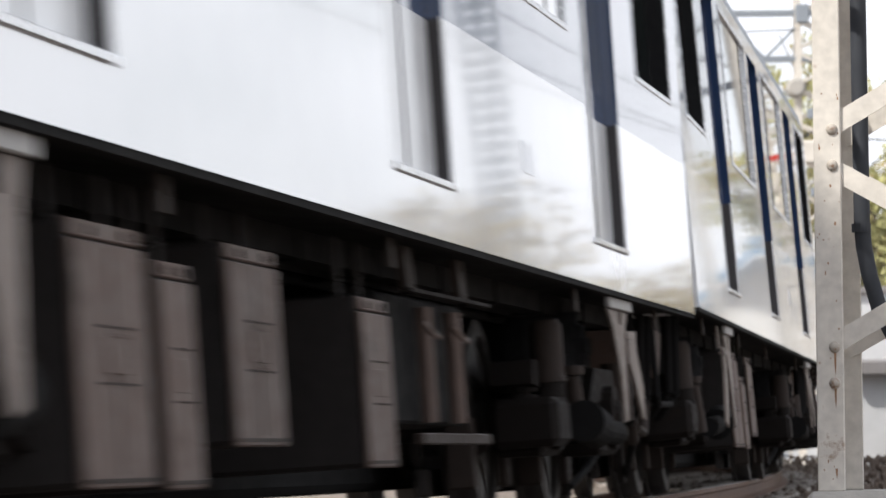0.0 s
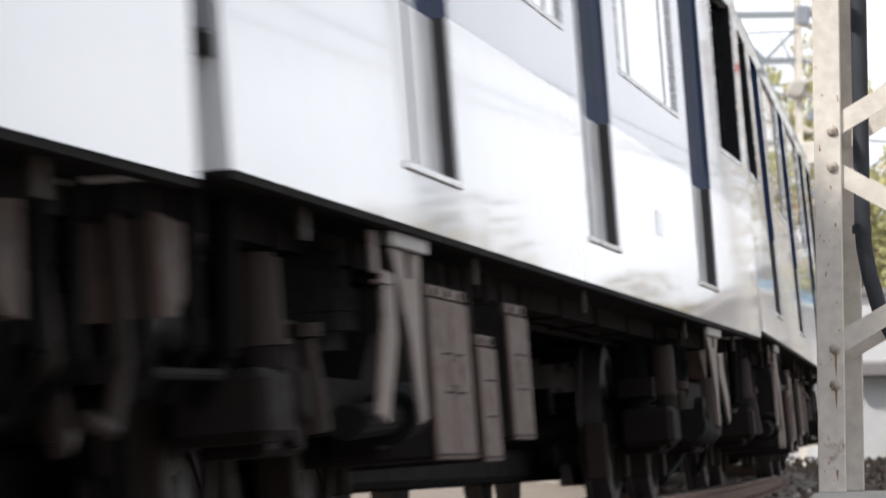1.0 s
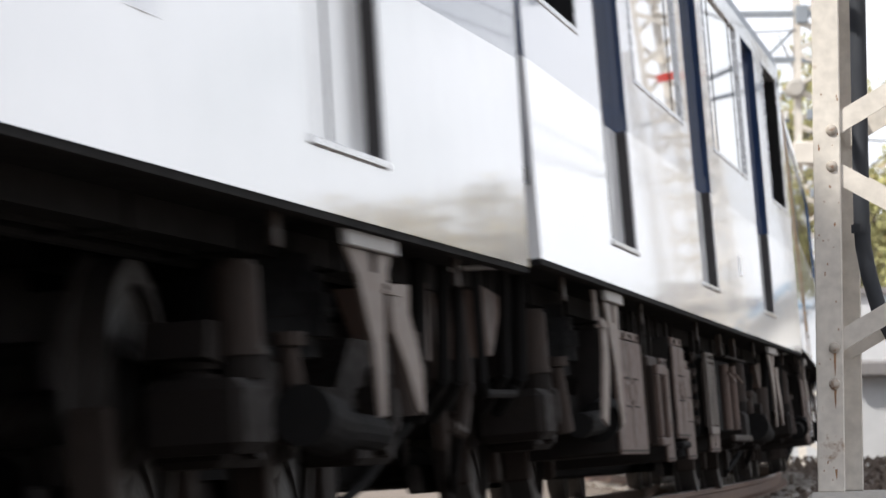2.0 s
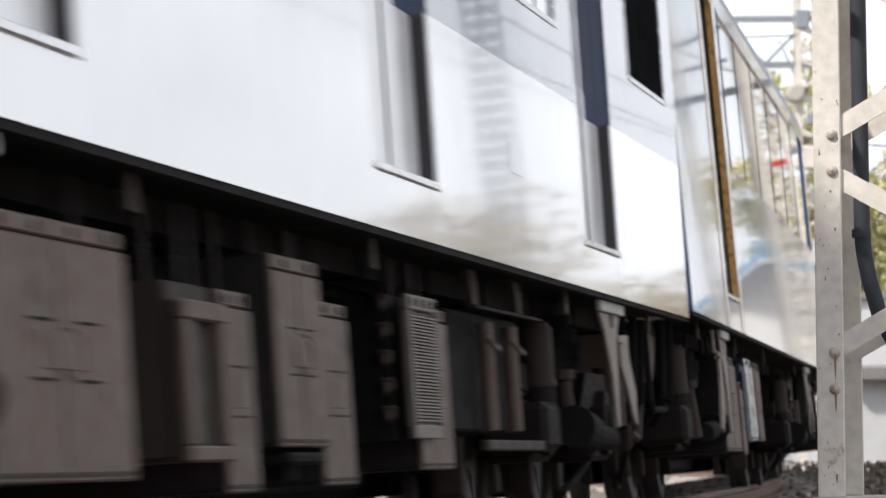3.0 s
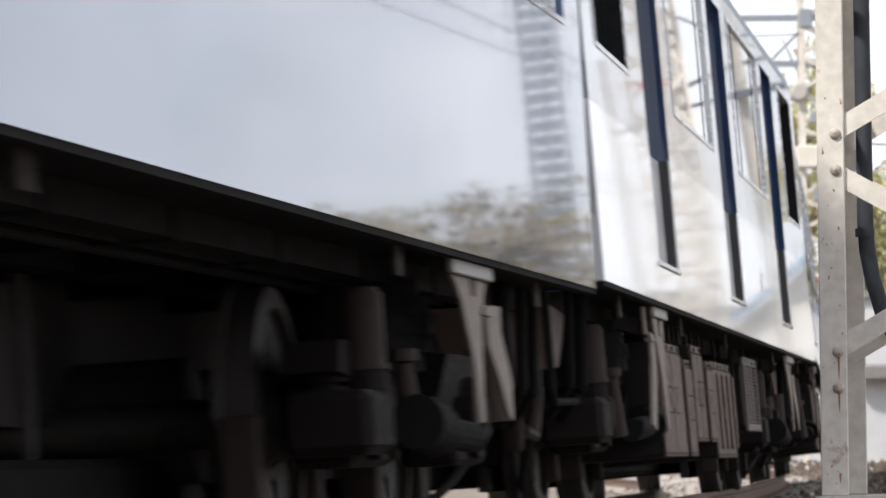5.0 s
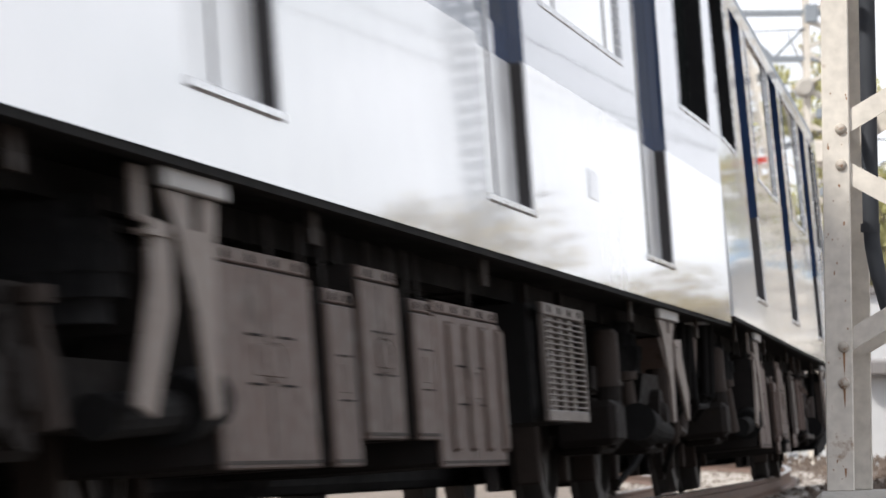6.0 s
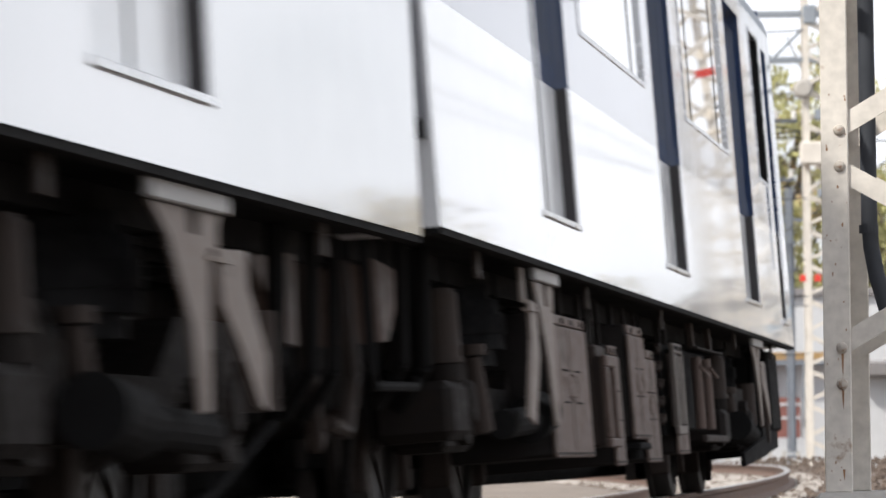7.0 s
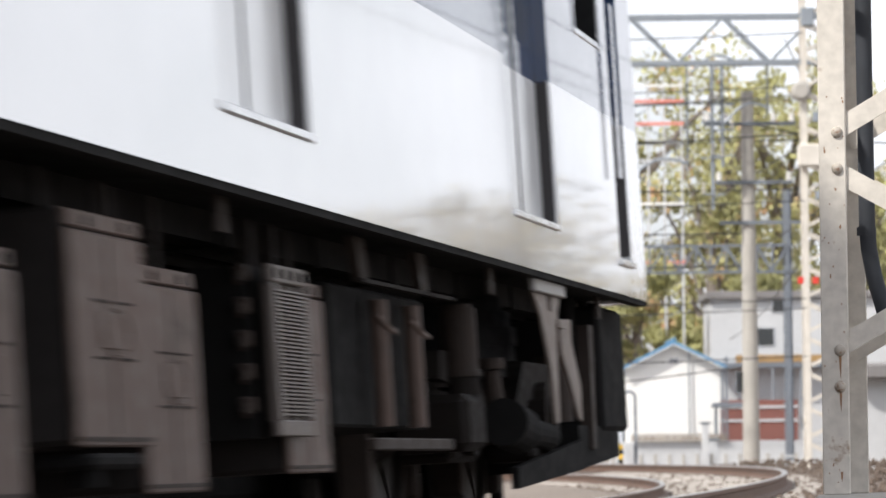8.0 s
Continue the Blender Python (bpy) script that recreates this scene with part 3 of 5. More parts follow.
    part("bracket_cap", bm, M_CAP, car, "pale bracket cap bolted to the underframe")
    bm = BM()
    y2 = -1.31
    a = way
    o = 0.12 if a > 0 else -0.02
    pts = [(xb + a * (q + o), z, y2) for q, z in ((0.28, 0.80), (0.52, 0.81), (0.54, 0.66), (0.80, 0.37), (0.60, 0.34), (0.30, 0.60))]
    if a > 0:
        pts = [(xb + q, z, y2) for q, z in ((0.47, 0.80), (0.85, 0.81), (0.84, 0.72), (1.05, 0.55), (1.03, 0.405), (0.93, 0.42), (0.72, 0.56), (0.52, 0.66))]
    plate(bm, pts if a > 0 else pts[::-1], 0.014)
    part("damper_arm", bm, M_BRACKET, fr, "pale grey bent damper arm")
    bm = BM()
    box(bm, xb + a * 0.52 - 0.05, xb + a * 0.52 + 0.05, y2 + 0.016, y2 + 0.03, 0.80, 0.93)
    box(bm, xb + a * 0.48 - 0.12, xb + a * 0.48 + 0.12, y2 - 0.012, y2 + 0.02, 0.765, 0.778)
    part("arm_hanger", bm, M_BRACKET, fr)
    bm = BM()
    rod(bm, (xb - a * 0.1, -1.20, 0.37), (xb + a * 0.75, -1.20, 0.35), 0.055, 14)
    rod(bm, (xb - a * 0.5, -1.20, 0.40), (xb - a * 0.1, -1.20, 0.37), 0.09, 20)
    part("bolster_anchor", bm, M_FRAME, fr)
    # brake cylinder before the leading axle
    xi = x0 - 1.26 if a > 0 else x0 - 1.55
    bm = BM()
    rod(bm, (xi, -1.12, 0.58), (xi, -1.12, 0.81), 0.072, 24)
    rod(bm, (xi, -1.12, 0.81), (xi, -1.12, 0.826), 0.06, 20)
    rod(bm, (xi, -1.12, 0.565), (xi, -1.12, 0.58), 0.08, 24)
    part("brake_cylinder", bm, M_MID, fr, "grey brake cylinder")
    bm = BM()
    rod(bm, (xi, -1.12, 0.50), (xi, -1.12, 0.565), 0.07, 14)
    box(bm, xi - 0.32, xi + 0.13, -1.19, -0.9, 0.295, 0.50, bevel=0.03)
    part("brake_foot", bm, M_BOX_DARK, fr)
    bm = BM()
    rod(bm, (xi + 0.62, -1.16, 0.33), (xi + 0.55, -1.16, 0.60), 0.05, 12, r2=0.03)
    rod(bm, (xi + 0.55, -1.16, 0.60), (xi + 0.55, -1.16, 0.64), 0.05, 12)
    part("brake_lever", bm, M_MID, fr, "grey brake lever")
    bm = BM()
    box(bm, x0 - 1.5, x0 + 1.5, -0.62, -0.56, 0.12, 0.24, bevel=0.01)
    part("brake_beam", bm, M_LIFTED, fr)
    if a > 0:
        bm = BM()
        rod(bm, (x0 + 1.75, -1.08, 0.42), (x0 + 1.75, -1.08, 0.70), 0.075, 16)
        part("line_filter", bm, M_MID, fr)
    for dx in (-0.72, 0.72):
        bm = BM()
        rod(bm, (x0 + dx, -0.45, 0.42), (x0 + dx, 0.45, 0.42), 0.24, 16)
        part("traction_motor", bm, M_LIFTED, fr)
    for dx in (-1.62, -0.58, 0.58, 1.62):
        bm = BM()
        box(bm, x0 + dx - 0.04, x0 + dx + 0.04, -0.84, -0.72, 0.14, 0.44, bevel=0.01)
        part("brake_shoe", bm, M_MID, fr, "grey cast brake shoe")
    bm = BM()
    plate(bm, [(x0 + a * 1.95 - 0.1, 0.40, -0.8), (x0 + a * 1.95 + 0.1, 0.40, -0.8), (x0 + a * 1.95 + 0.06, 0.08, -0.8), (x0 + a * 1.95 - 0.06, 0.08, -0.8)], 0.04)
    part("rail_guard", bm, M_BOX_DARK, fr)
    wheels = []
    for dx in (-1.1, 1.1):
        bm = BM()
        rod(bm, (0, -1.1, 0), (0, 1.1, 0), 0.08, 14)
        for sy in (-1, 1):
            prof = ((0.68, 0.455), (0.705, 0.45), (0.712, 0.435), (0.81, 0.428), (0.82, 0.36), (0.78, 0.35), (0.76, 0.16), (0.83, 0.13))
            rings = [[bm.verts.new((r * math.cos(q * math.tau / 32), sy * yy, r * math.sin(q * math.tau / 32))) for q in range(32)] for yy, r in prof]
            for ra, rb in zip(rings, rings[1:]):
                for i in range(32):
                    bm.faces.new((ra[i], ra[(i + 1) % 32], rb[(i + 1) % 32], rb[i]))
            bm.faces.new(rings[0])
            bm.faces.new(rings[-1])
            for k in range(6):
                box(bm, 0.2, 0.34, *sorted((sy * 0.765, sy * 0.785)), -0.02, 0.02, m=Matrix.Rotation(k * math.tau / 6, 4, "Y"))
        hub = part("wheelset", bm, M_WHEEL, fr, "worn steel wheels on an axle")
        hub.location = (x0 + dx, 0, 0.43)
        wheels.append(hub)
    return wheels


WHEELS = []


def build_car(name, label, premium=False, tail=False, gear="a"):
    car = empty(name)
    tagged(car, label, "train car", "cars of the passing train")
    low, up = (M_NAVY_PEARL, M_NAVY_PEARL) if premium else (M_WHITE, M_NAVY)
    doors = [(3.35, DOOR_W)] if premium else [(d, DOOR_W) for d in DOORS]
    if premium:
        wins = [(5.2, 17.7, tuple(7.21 + 2.1 * k for k in range(5)))]
    elif tail:
        wins = [(0.55, 2.2, ()), (4.95, 7.95, (7.42,)), (10.3, 13.3, (10.85, 12.75)), (16.03, 16.92, ())]
    else:
        wins = [(0.55, 2.2, (0.95,)), (4.95, 7.95, (7.42,)), (10.3, 13.3, (10.85, 12.75)), (16.05, 17.72, (16.45,))]
    holes = [(d, d + w, Z_SILL, DOOR_TOP) for d, w in doors] + [(a, b, Z_WIN, Z_WIN_TOP) for a, b, _ in wins]
    if tail:
        holes.append((17.22, 17.66, Z_SILL - 0.02, 2.95))
    for side in (-1, 1):
        side_panel("lower_side_panel", holes, 0.0, CAR_LEN, Z_BOT, Z_BAND, low, car, side)
        side_panel("upper_side_panel", holes, 0.0, CAR_LEN, Z_BAND, Z_EAVE, up, car, side)
        for d, w in doors:
            build_door(car, d, w, side, *((M_BEIGE, M_BEIGE, M_GOLD) if premium else (M_LEAFWHITE, up, None)))
        for a, b, bars in wins:
            build_window(car, a, b, side, bars, 0.012 if (b - a > 2.5) else 0.09, M_NAVY_PEARL if premium else M_SILVER)
        if premium:
            for ua, ub in ((3.08, 3.345), (4.65, 4.95)):
                bm = BM()
                box(bm, ua - H, ub - H, *sorted((side * (Y_SIDE + 0.004), side * (Y_SIDE - 0.02))), Z_BOT + 0.002, Z_EAVE)
                part("door_surround", bm, M_BEIGE, car, "pale champagne panel beside the door")
        elif not tail:
            bm = BM()
            box(bm, 11.58 - H, 11.88 - H, *sorted((side * (Y_SIDE + 0.003), side * (Y_SIDE - 0.005))), 1.305, 1.425)
            part("data_plate", bm, M_PLATE, car, "faint pale grey data plate")
        if tail:
            bm = BM()
            box(bm, 17.225 - H, 17.655 - H, *sorted((side * (Y_SIDE - 0.06), side * (Y_SIDE - 0.10))), Z_SILL, Z_BAND, mat=0)
            box(bm, 17.225 - H, 17.655 - H, *sorted((side * (Y_SIDE - 0.06), side * (Y_SIDE - 0.10))), Z_BAND, 2.95, mat=1)
            part("crew_door", bm, [low, up], car, "narrow crew door set back in the side")
            bm = BM()
            box(bm, 17.642 - H, 17.654 - H, *sorted((side * (Y_SIDE - 0.004), side * (Y_SIDE - 0.059))), Z_SILL + 0.005, Z_BAND)
            part("crew_door_seal", bm, M_SEAL, car)
            bm = BM()
            box(bm, 17.642 - H, 17.654 - H, *sorted((side * (Y_SIDE - 0.004), side * (Y_SIDE - 0.059))), Z_BAND, 2.94)
            part("upper_crew_door_seal", bm, up, car)
            bm = BM()
            box(bm, 17.2 - H, 17.68 - H, *sorted((side * (Y_SIDE + 0.018), side * (Y_SIDE - 0.10))), Z_SILL - 0.05, Z_SILL - 0.022, bevel=0.004)
            part("crew_door_sill", bm, M_ALU, car)
            for x in (17.16,):
                bm = BM()
                rod(bm, (x - H, side * (Y_SIDE + 0.03), 1.45), (x - H, side * (Y_SIDE + 0.03), 2.2), 0.010, 8)
                part("grab_rail", bm, M_ALU, car, "thin vertical grab rail")
        # bottom lip
        bm = BM()
        box(bm, -H, H, *sorted((side * (Y_SIDE - 0.004), side * (Y_SIDE - 0.05))), Z_BOT - 0.022, Z_BOT - 0.002)
        part("side_sill_lip", bm, M_FRAME, car)
    # roof shell
    bm = BM()
    prof = [(Y_SIDE * math.cos(a), Z_EAVE + 0.55 * math.sin(a)) for a in [math.pi * k / 16 for k in range(17)]]
    ra, rb = [bm.verts.new((-H, y, z)) for y, z in prof], [bm.verts.new((H, y, z)) for y, z in prof]
    for i in range(16):
        bm.faces.new((ra[i], ra[i + 1], rb[i + 1], rb[i]))
    bm.faces.new(ra)
    bm.faces.new(rb)
    part("roof", bm, M_GALV, car, "grey curved roof")
    # end walls, with a gangway opening's rim and rubber shields
    for e in (-1, 1):
        bm = BM()
        xs = sorted((e * (H - 0.004), e * (H - 0.06)))
        endmat = [M_NAVY if premium else M_WHITE]
        box(bm, *xs, -Y_SIDE + 0.003, -0.45, Z_BOT, Z_EAVE)
        box(bm, *xs, 0.45, Y_SIDE - 0.003, Z_BOT, Z_EAVE)
        box(bm, *xs, -0.45, 0.45, 2.9, Z_EAVE)
        part("end_wall", bm, endmat, car)
        bm = BM()
        box(bm, *sorted((e * H, e * (H + 0.2))), -0.6, -0.42, 0.95, 3.0, bevel=0.02)
        box(bm, *sorted((e * H, e * (H + 0.2))), 0.42, 0.6, 0.95, 3.0, bevel=0.02)
        box(bm, *sorted((e * H, e * (H + 0.2))), -0.42, 0.42, 2.85, 3.0, bevel=0.02)
        if not (tail and e > 0):
            part("gangway_bellows", bm, M_RUBBER, car, "black folded gangway bellows")
        else:
            bm.free()
        if not (tail and e > 0):
            for sy in (-1, 1):
                bm = BM()
                box(bm, *sorted((e * (H - 0.002), e * (H + 0.15))), *sorted((sy * 1.29, sy * 1.33)), 1.29, 2.95, bevel=0.01)
                box(bm, *sorted((e * H, e * (H + 0.05))), *sorted((sy * 1.20, sy * 1.345)), 1.29, 2.95, bevel=0.01)
                box(bm, *sorted((e * H, e * (H + 0.11))), *sorted((sy * 1.22, sy * 1.34)), 1.235, 1.29, mat=1)
                part("fall_guard", bm, [M_GREYRUB, M_RUBBER], car, "grey rubber guard between the car ends")
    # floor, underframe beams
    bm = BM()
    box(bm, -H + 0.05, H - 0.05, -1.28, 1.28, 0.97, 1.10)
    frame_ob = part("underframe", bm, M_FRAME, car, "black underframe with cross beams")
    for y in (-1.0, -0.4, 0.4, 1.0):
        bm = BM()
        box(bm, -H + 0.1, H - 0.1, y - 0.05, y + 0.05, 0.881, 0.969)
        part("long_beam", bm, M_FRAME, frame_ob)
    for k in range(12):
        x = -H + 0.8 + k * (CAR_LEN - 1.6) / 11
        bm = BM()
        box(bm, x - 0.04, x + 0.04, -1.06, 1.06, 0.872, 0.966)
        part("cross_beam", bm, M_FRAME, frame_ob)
    bm = BM()
    box(bm, -H + 0.1, H - 0.1, -0.06, 0.06, 0.45, 0.95)
    rod(bm, (-H - 0.24, 0, 0.78), (-H + 0.9, 0, 0.78), 0.07, 12)
    if not tail:
        rod(bm, (H - 0.9, 0, 0.78), (H + 0.24, 0, 0.78), 0.07, 12)
    part("drawbar", bm, M_LIFTED, car)
    bm = BM()
    rod(bm, (-H + 0.4, -0.9, 0.9), (H - 0.4, -0.9, 0.9), 0.025, 8)
    rod(bm, (-H + 0.4, -0.8, 0.88), (H - 0.4, -0.8, 0.88), 0.02, 8)
    part("air_pipe", bm, M_FRAME, car, "dark air pipes")
    for u, r in ((0.55, 0.022), (1.05, 0.03), (16.95, 0.03), (17.5, 0.024), (17.85, 0.02)):
        bm = BM()
        rod(bm, (u - H, -1.15, 0.95), (u - H + 0.06, -1.12, 0.55), r, 8)
        rod(bm, (u - H + 0.06, -1.12, 0.55), (u - H + 0.2, -1.0, 0.42), r, 8)
        part("hose", bm, M_FRAME, car, "dark hanging hose")
    for u in (1.55, 5.2, 8.75, 13.7, 17.0):
        bm = BM()
        box(bm, u - H - 0.05, u - H + 0.05, -1.28, -1.265, 0.85, 0.95)
        part("jacking_lug", bm, M_MID, car)
    for uc, ub, way in ((H - HALF_BOGIE, 3.24, -1), (H + HALF_BOGIE, 14.86, 1)):
        WHEELS.extend((car, w) for w in build_bogie(car, uc, ub, way))
    GEAR[gear](car)
    # far-side cases and a low middle trough, added to block gaps under the floor
    for u0, u1, z0 in ((0.75, 1.35, 0.34), (4.9, 6.2, 0.20), (6.6, 8.3, 0.22), (9.1, 10.6, 0.20), (11.2, 12.5, 0.24), (16.9, 17.5, 0.34)):
        bm = BM()
        box(bm, u0 - H, u1 - H, 0.55, 1.25, z0, 0.90, bevel=0.012)
        part("far_side_case", bm, M_LIFTED, car, "case added under the floor, its dark tone lifted")
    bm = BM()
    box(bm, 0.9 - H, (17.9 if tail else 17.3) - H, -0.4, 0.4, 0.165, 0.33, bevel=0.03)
    trough = part("cable_trough", bm, M_FRAME, car, "black trough added low to block the view under the floor")
    for u in (1.2, 5.3, 7.6, 9.9, 12.6, 17.0):
        for y in (-0.32, 0.32):
            bm = BM()
            box(bm, u - H - 0.03, u - H + 0.03, y - 0.015, y + 0.015, 0.331, 0.88)
            part("trough_strap", bm, M_LIFTED, trough)
    # step ladder of bent pipe and tapered hoppers at both ends
    bm = BM()
    tube(bm, [(0.12 - H, -1.09, 0.95), (0.10 - H, -1.09, 0.51), (0.14 - H, -1.09, 0.47), (1.08 - H, -1.09, 0.48), (1.13 - H, -1.09, 0.52), (1.15 - H, -1.09, 0.95)], 0.017, 8)
    part("pipe_step", bm, M_FRAME, car, "bent pipe step below the car end")
    for e in (-1,) if tail else (-1, 1):
        c = lambda d: e * (H - d)
        bm = BM()
        o = 0.16 if e > 0 else 0.04
        pts = [(c(0.42 + o), 0.895, -1.07), (c(1.09 + o), 0.865, -1.07), (c(0.62 + o), 0.63, -1.07), (c(0.44 + o), 0.62, -1.07)]
        plate(bm, pts if e < 0 else pts[::-1], 0.22)
        part("sand_hopper", bm, M_BOX, car, "grey tapered sand hopper")
        bm = BM()
        tube(bm, [(c(0.48), -1.0, 0.62), (c(0.46), -0.95, 0.40), (c(0.9), -0.85, 0.2), (c(1.2), -0.8, 0.12)], 0.02, 8)
        part("sand_pipe", bm, M_FRAME, car)
        bm = BM()
        tube(bm, [(c(0.2), -1.0, 0.93), (c(0.15), -1.02, 0.50), (c(0.02), -1.0, 0.33), (c(-0.14), -0.98, 0.36)], 0.028, 8)
        part("hose", bm, M_MID, car, "dark looping hose between the cars")
    return car


def connectors(car, u, z0, z1, n=5):
    """A stack of cable plugs on the end of a case."""
    for k in range(n):
        z = z0 + (z1 - z0) * k / (n - 1)
        bm = BM()
        box(bm, u - H, u - H + 0.06, -1.20, -1.16, z - 0.022, z + 0.022, bevel=0.006)
        rod(bm, (u - H, -1.18, z), (u - H - 0.04, -1.185, z - 0.03), 0.010, 8)
        part("cable_plug", bm, M_MID, car, "grey cable plug")


def cover_recess(car, u0, u1, z0, z1, lat=1.25):
    """A raised rim that leaves a sunken dark panel on a case."""
    for a, b, c, d in ((u0, u1, z1 - 0.05, z1), (u0, u1, z0, z0 + 0.04), (u0, u0 + 0.09, z0 + 0.04, z1 - 0.05), (u1 - 0.09, u1, z0 + 0.04, z1 - 0.05)):
        bm = BM()
        box(bm, a - H, b - H, -lat - 0.045, -lat - 0.016, c, d, bevel=0.006)
        part("cover_rim", bm, M_BOX, car)


def foot_valve(car, u, z, lat=1.25):
    """A dark drain valve hung below a case."""
    bm = BM()
    box(bm, u - H - 0.26, u - H + 0.26, -lat - 0.03, -lat + 0.1, z, z + 0.035, bevel=0.01)
    rod(bm, (u - H - 0.15, -lat + 0.02, z + 0.02), (u - H - 0.15, -lat + 0.02, z - 0.04), 0.04, 10)
    part("drain_valve", bm, M_FRAME, car, "black drain valve")


def gear_a(car):
    hanging_box(car, "equipment_case", 3.7, 5.12, 0.22, 0.80, M_BOX)
    hanging_box(car, "equipment_case", 5.65, 6.19, 0.26, 0.71, M_MID, "dim grey case with a raised rim", lid=False)
    cover_recess(car, 5.65, 6.19, 0.26, 0.66)
    hanging_box(car, "equipment_case", 6.26, 6.68, 0.18, 0.71, M_BOX)
    hanging_box(car, "equipment_case", 7.05, 7.80, 0.30, 0.835, M_BOX)
    foot_valve(car, 7.36, 0.25)
    hanging_box(car, "equipment_case", 7.81, 8.34, 0.19, 0.73, M_BOX, lat=1.235)
    connectors(car, 9.45, 0.42, 0.78)
    louvre_box(car, 9.51, 10.12, 0.33, 0.80)
    hanging_box(car, "equipment_case", 9.86, 10.58, 0.23, 0.78, M_BOX, lat=1.21)
    ribbed_frame(car, 11.1, 13.0, 0.34, 0.81)


def gear_tail(car):
    hanging_box(car, "equipment_case", 3.7, 5.12, 0.22, 0.80, M_BOX)
    hanging_box(car, "equipment_case", 5.62, 6.04, 0.26, 0.71, M_MID, "dim grey case with a raised rim", lid=False)
    cover_recess(car, 5.62, 6.04, 0.26, 0.66)
    cases(car, ((6.10, 6.50, 0.18, 0.72), (7.03, 7.80, 0.30, 0.835)))
    foot_valve(car, 7.36, 0.25)
    hanging_box(car, "equipment_case", 7.81, 8.48, 0.19, 0.74, M_BOX, lat=1.235)
    connectors(car, 9.43, 0.42, 0.78)
    louvre_box(car, 9.49, 10.02, 0.33, 0.80)
    hanging_box(car, "equipment_case", 9.80, 10.46, 0.23, 0.78, M_BOX, lat=1.21)
    ribbed_frame(car, 10.98, 12.85, 0.34, 0.81)


def cases(car, rows):
    for u0, u1, z0, z1 in rows:
        hanging_box(car, "equipment_case", u0, u1, z0, z1, M_BOX)


def gear_d(car):
    cases(car, ((3.62, 5.15, 0.24, 0.82), (5.42, 5.80, 0.22, 0.68), (7.54, 8.15, 0.31, 0.84)))
    hanging_box(car, "bluish_case", 5.95, 6.44, 0.30, 0.80, M_BLUEBOX, "dark blue-grey painted case", lid=False)
    hanging_box(car, "polished_case", 6.45, 7.3, 0.31, 0.85, M_STEELBOX, "polished steel case that mirrors the sky")


def gear_e(car):
    cases(car, ((3.7, 5.12, 0.22, 0.80), (5.4, 5.86, 0.22, 0.74), (6.0, 6.75, 0.30, 0.83), (7.05, 7.48, 0.30, 0.76)))
    hanging_box(car, "equipment_case", 7.5, 9.12, 0.21, 0.77, M_BOX)
    for k in range(4):
        bm = BM()
        box(bm, 7.75 + k * 0.42 - H, 7.87 + k * 0.42 - H, -1.278, -1.262, 0.26, 0.70, bevel=0.012)
        part("case_rib", bm, M_BOX, car, "grey stiffening rib")
    louvre_box(car, 10.52, 11.88, 0.38, 0.85, n=16)


def gear_first(car):
    cases(car, ((4.20, 4.96, 0.19, 0.80), (5.14, 5.54, 0.18, 0.74), (6.04, 6.75, 0.285, 0.82), (8.15, 8.68, 0.22, 0.745)))
    ribbed_frame(car, 9.2, 11.1, 0.34, 0.80)


def gear_second(car):
    cases(car, ((4.02, 5.0, 0.23, 0.82), (5.22, 5.7, 0.22, 0.68), (6.12, 6.74, 0.30, 0.82)))


GEAR = {"a": gear_a, "d": gear_d, "e": gear_e, "first": gear_first, "second": gear_second, "tail": gear_tail}


def build_train():
    cars = []
    white = "white lower and navy upper commuter train car with three doors"
    for i, (kind, gear) in enumerate((("n", "first"), ("n", "second"), ("n", "a"), ("p", "d"), ("n", "e"), ("t", "tail"))):
        if kind == "p":
            c = build_car("train_car", "glossy all-navy train car with one gold-edged door", premium=True, gear=gear)
        elif kind == "t":
            c = build_car("train_car", "white and navy tail car with a narrow crew door", tail=True, gear=gear)
            build_tail(c)
        else:
            c = build_car("train_car", white, gear=gear)
        cars.append(c)
    return cars


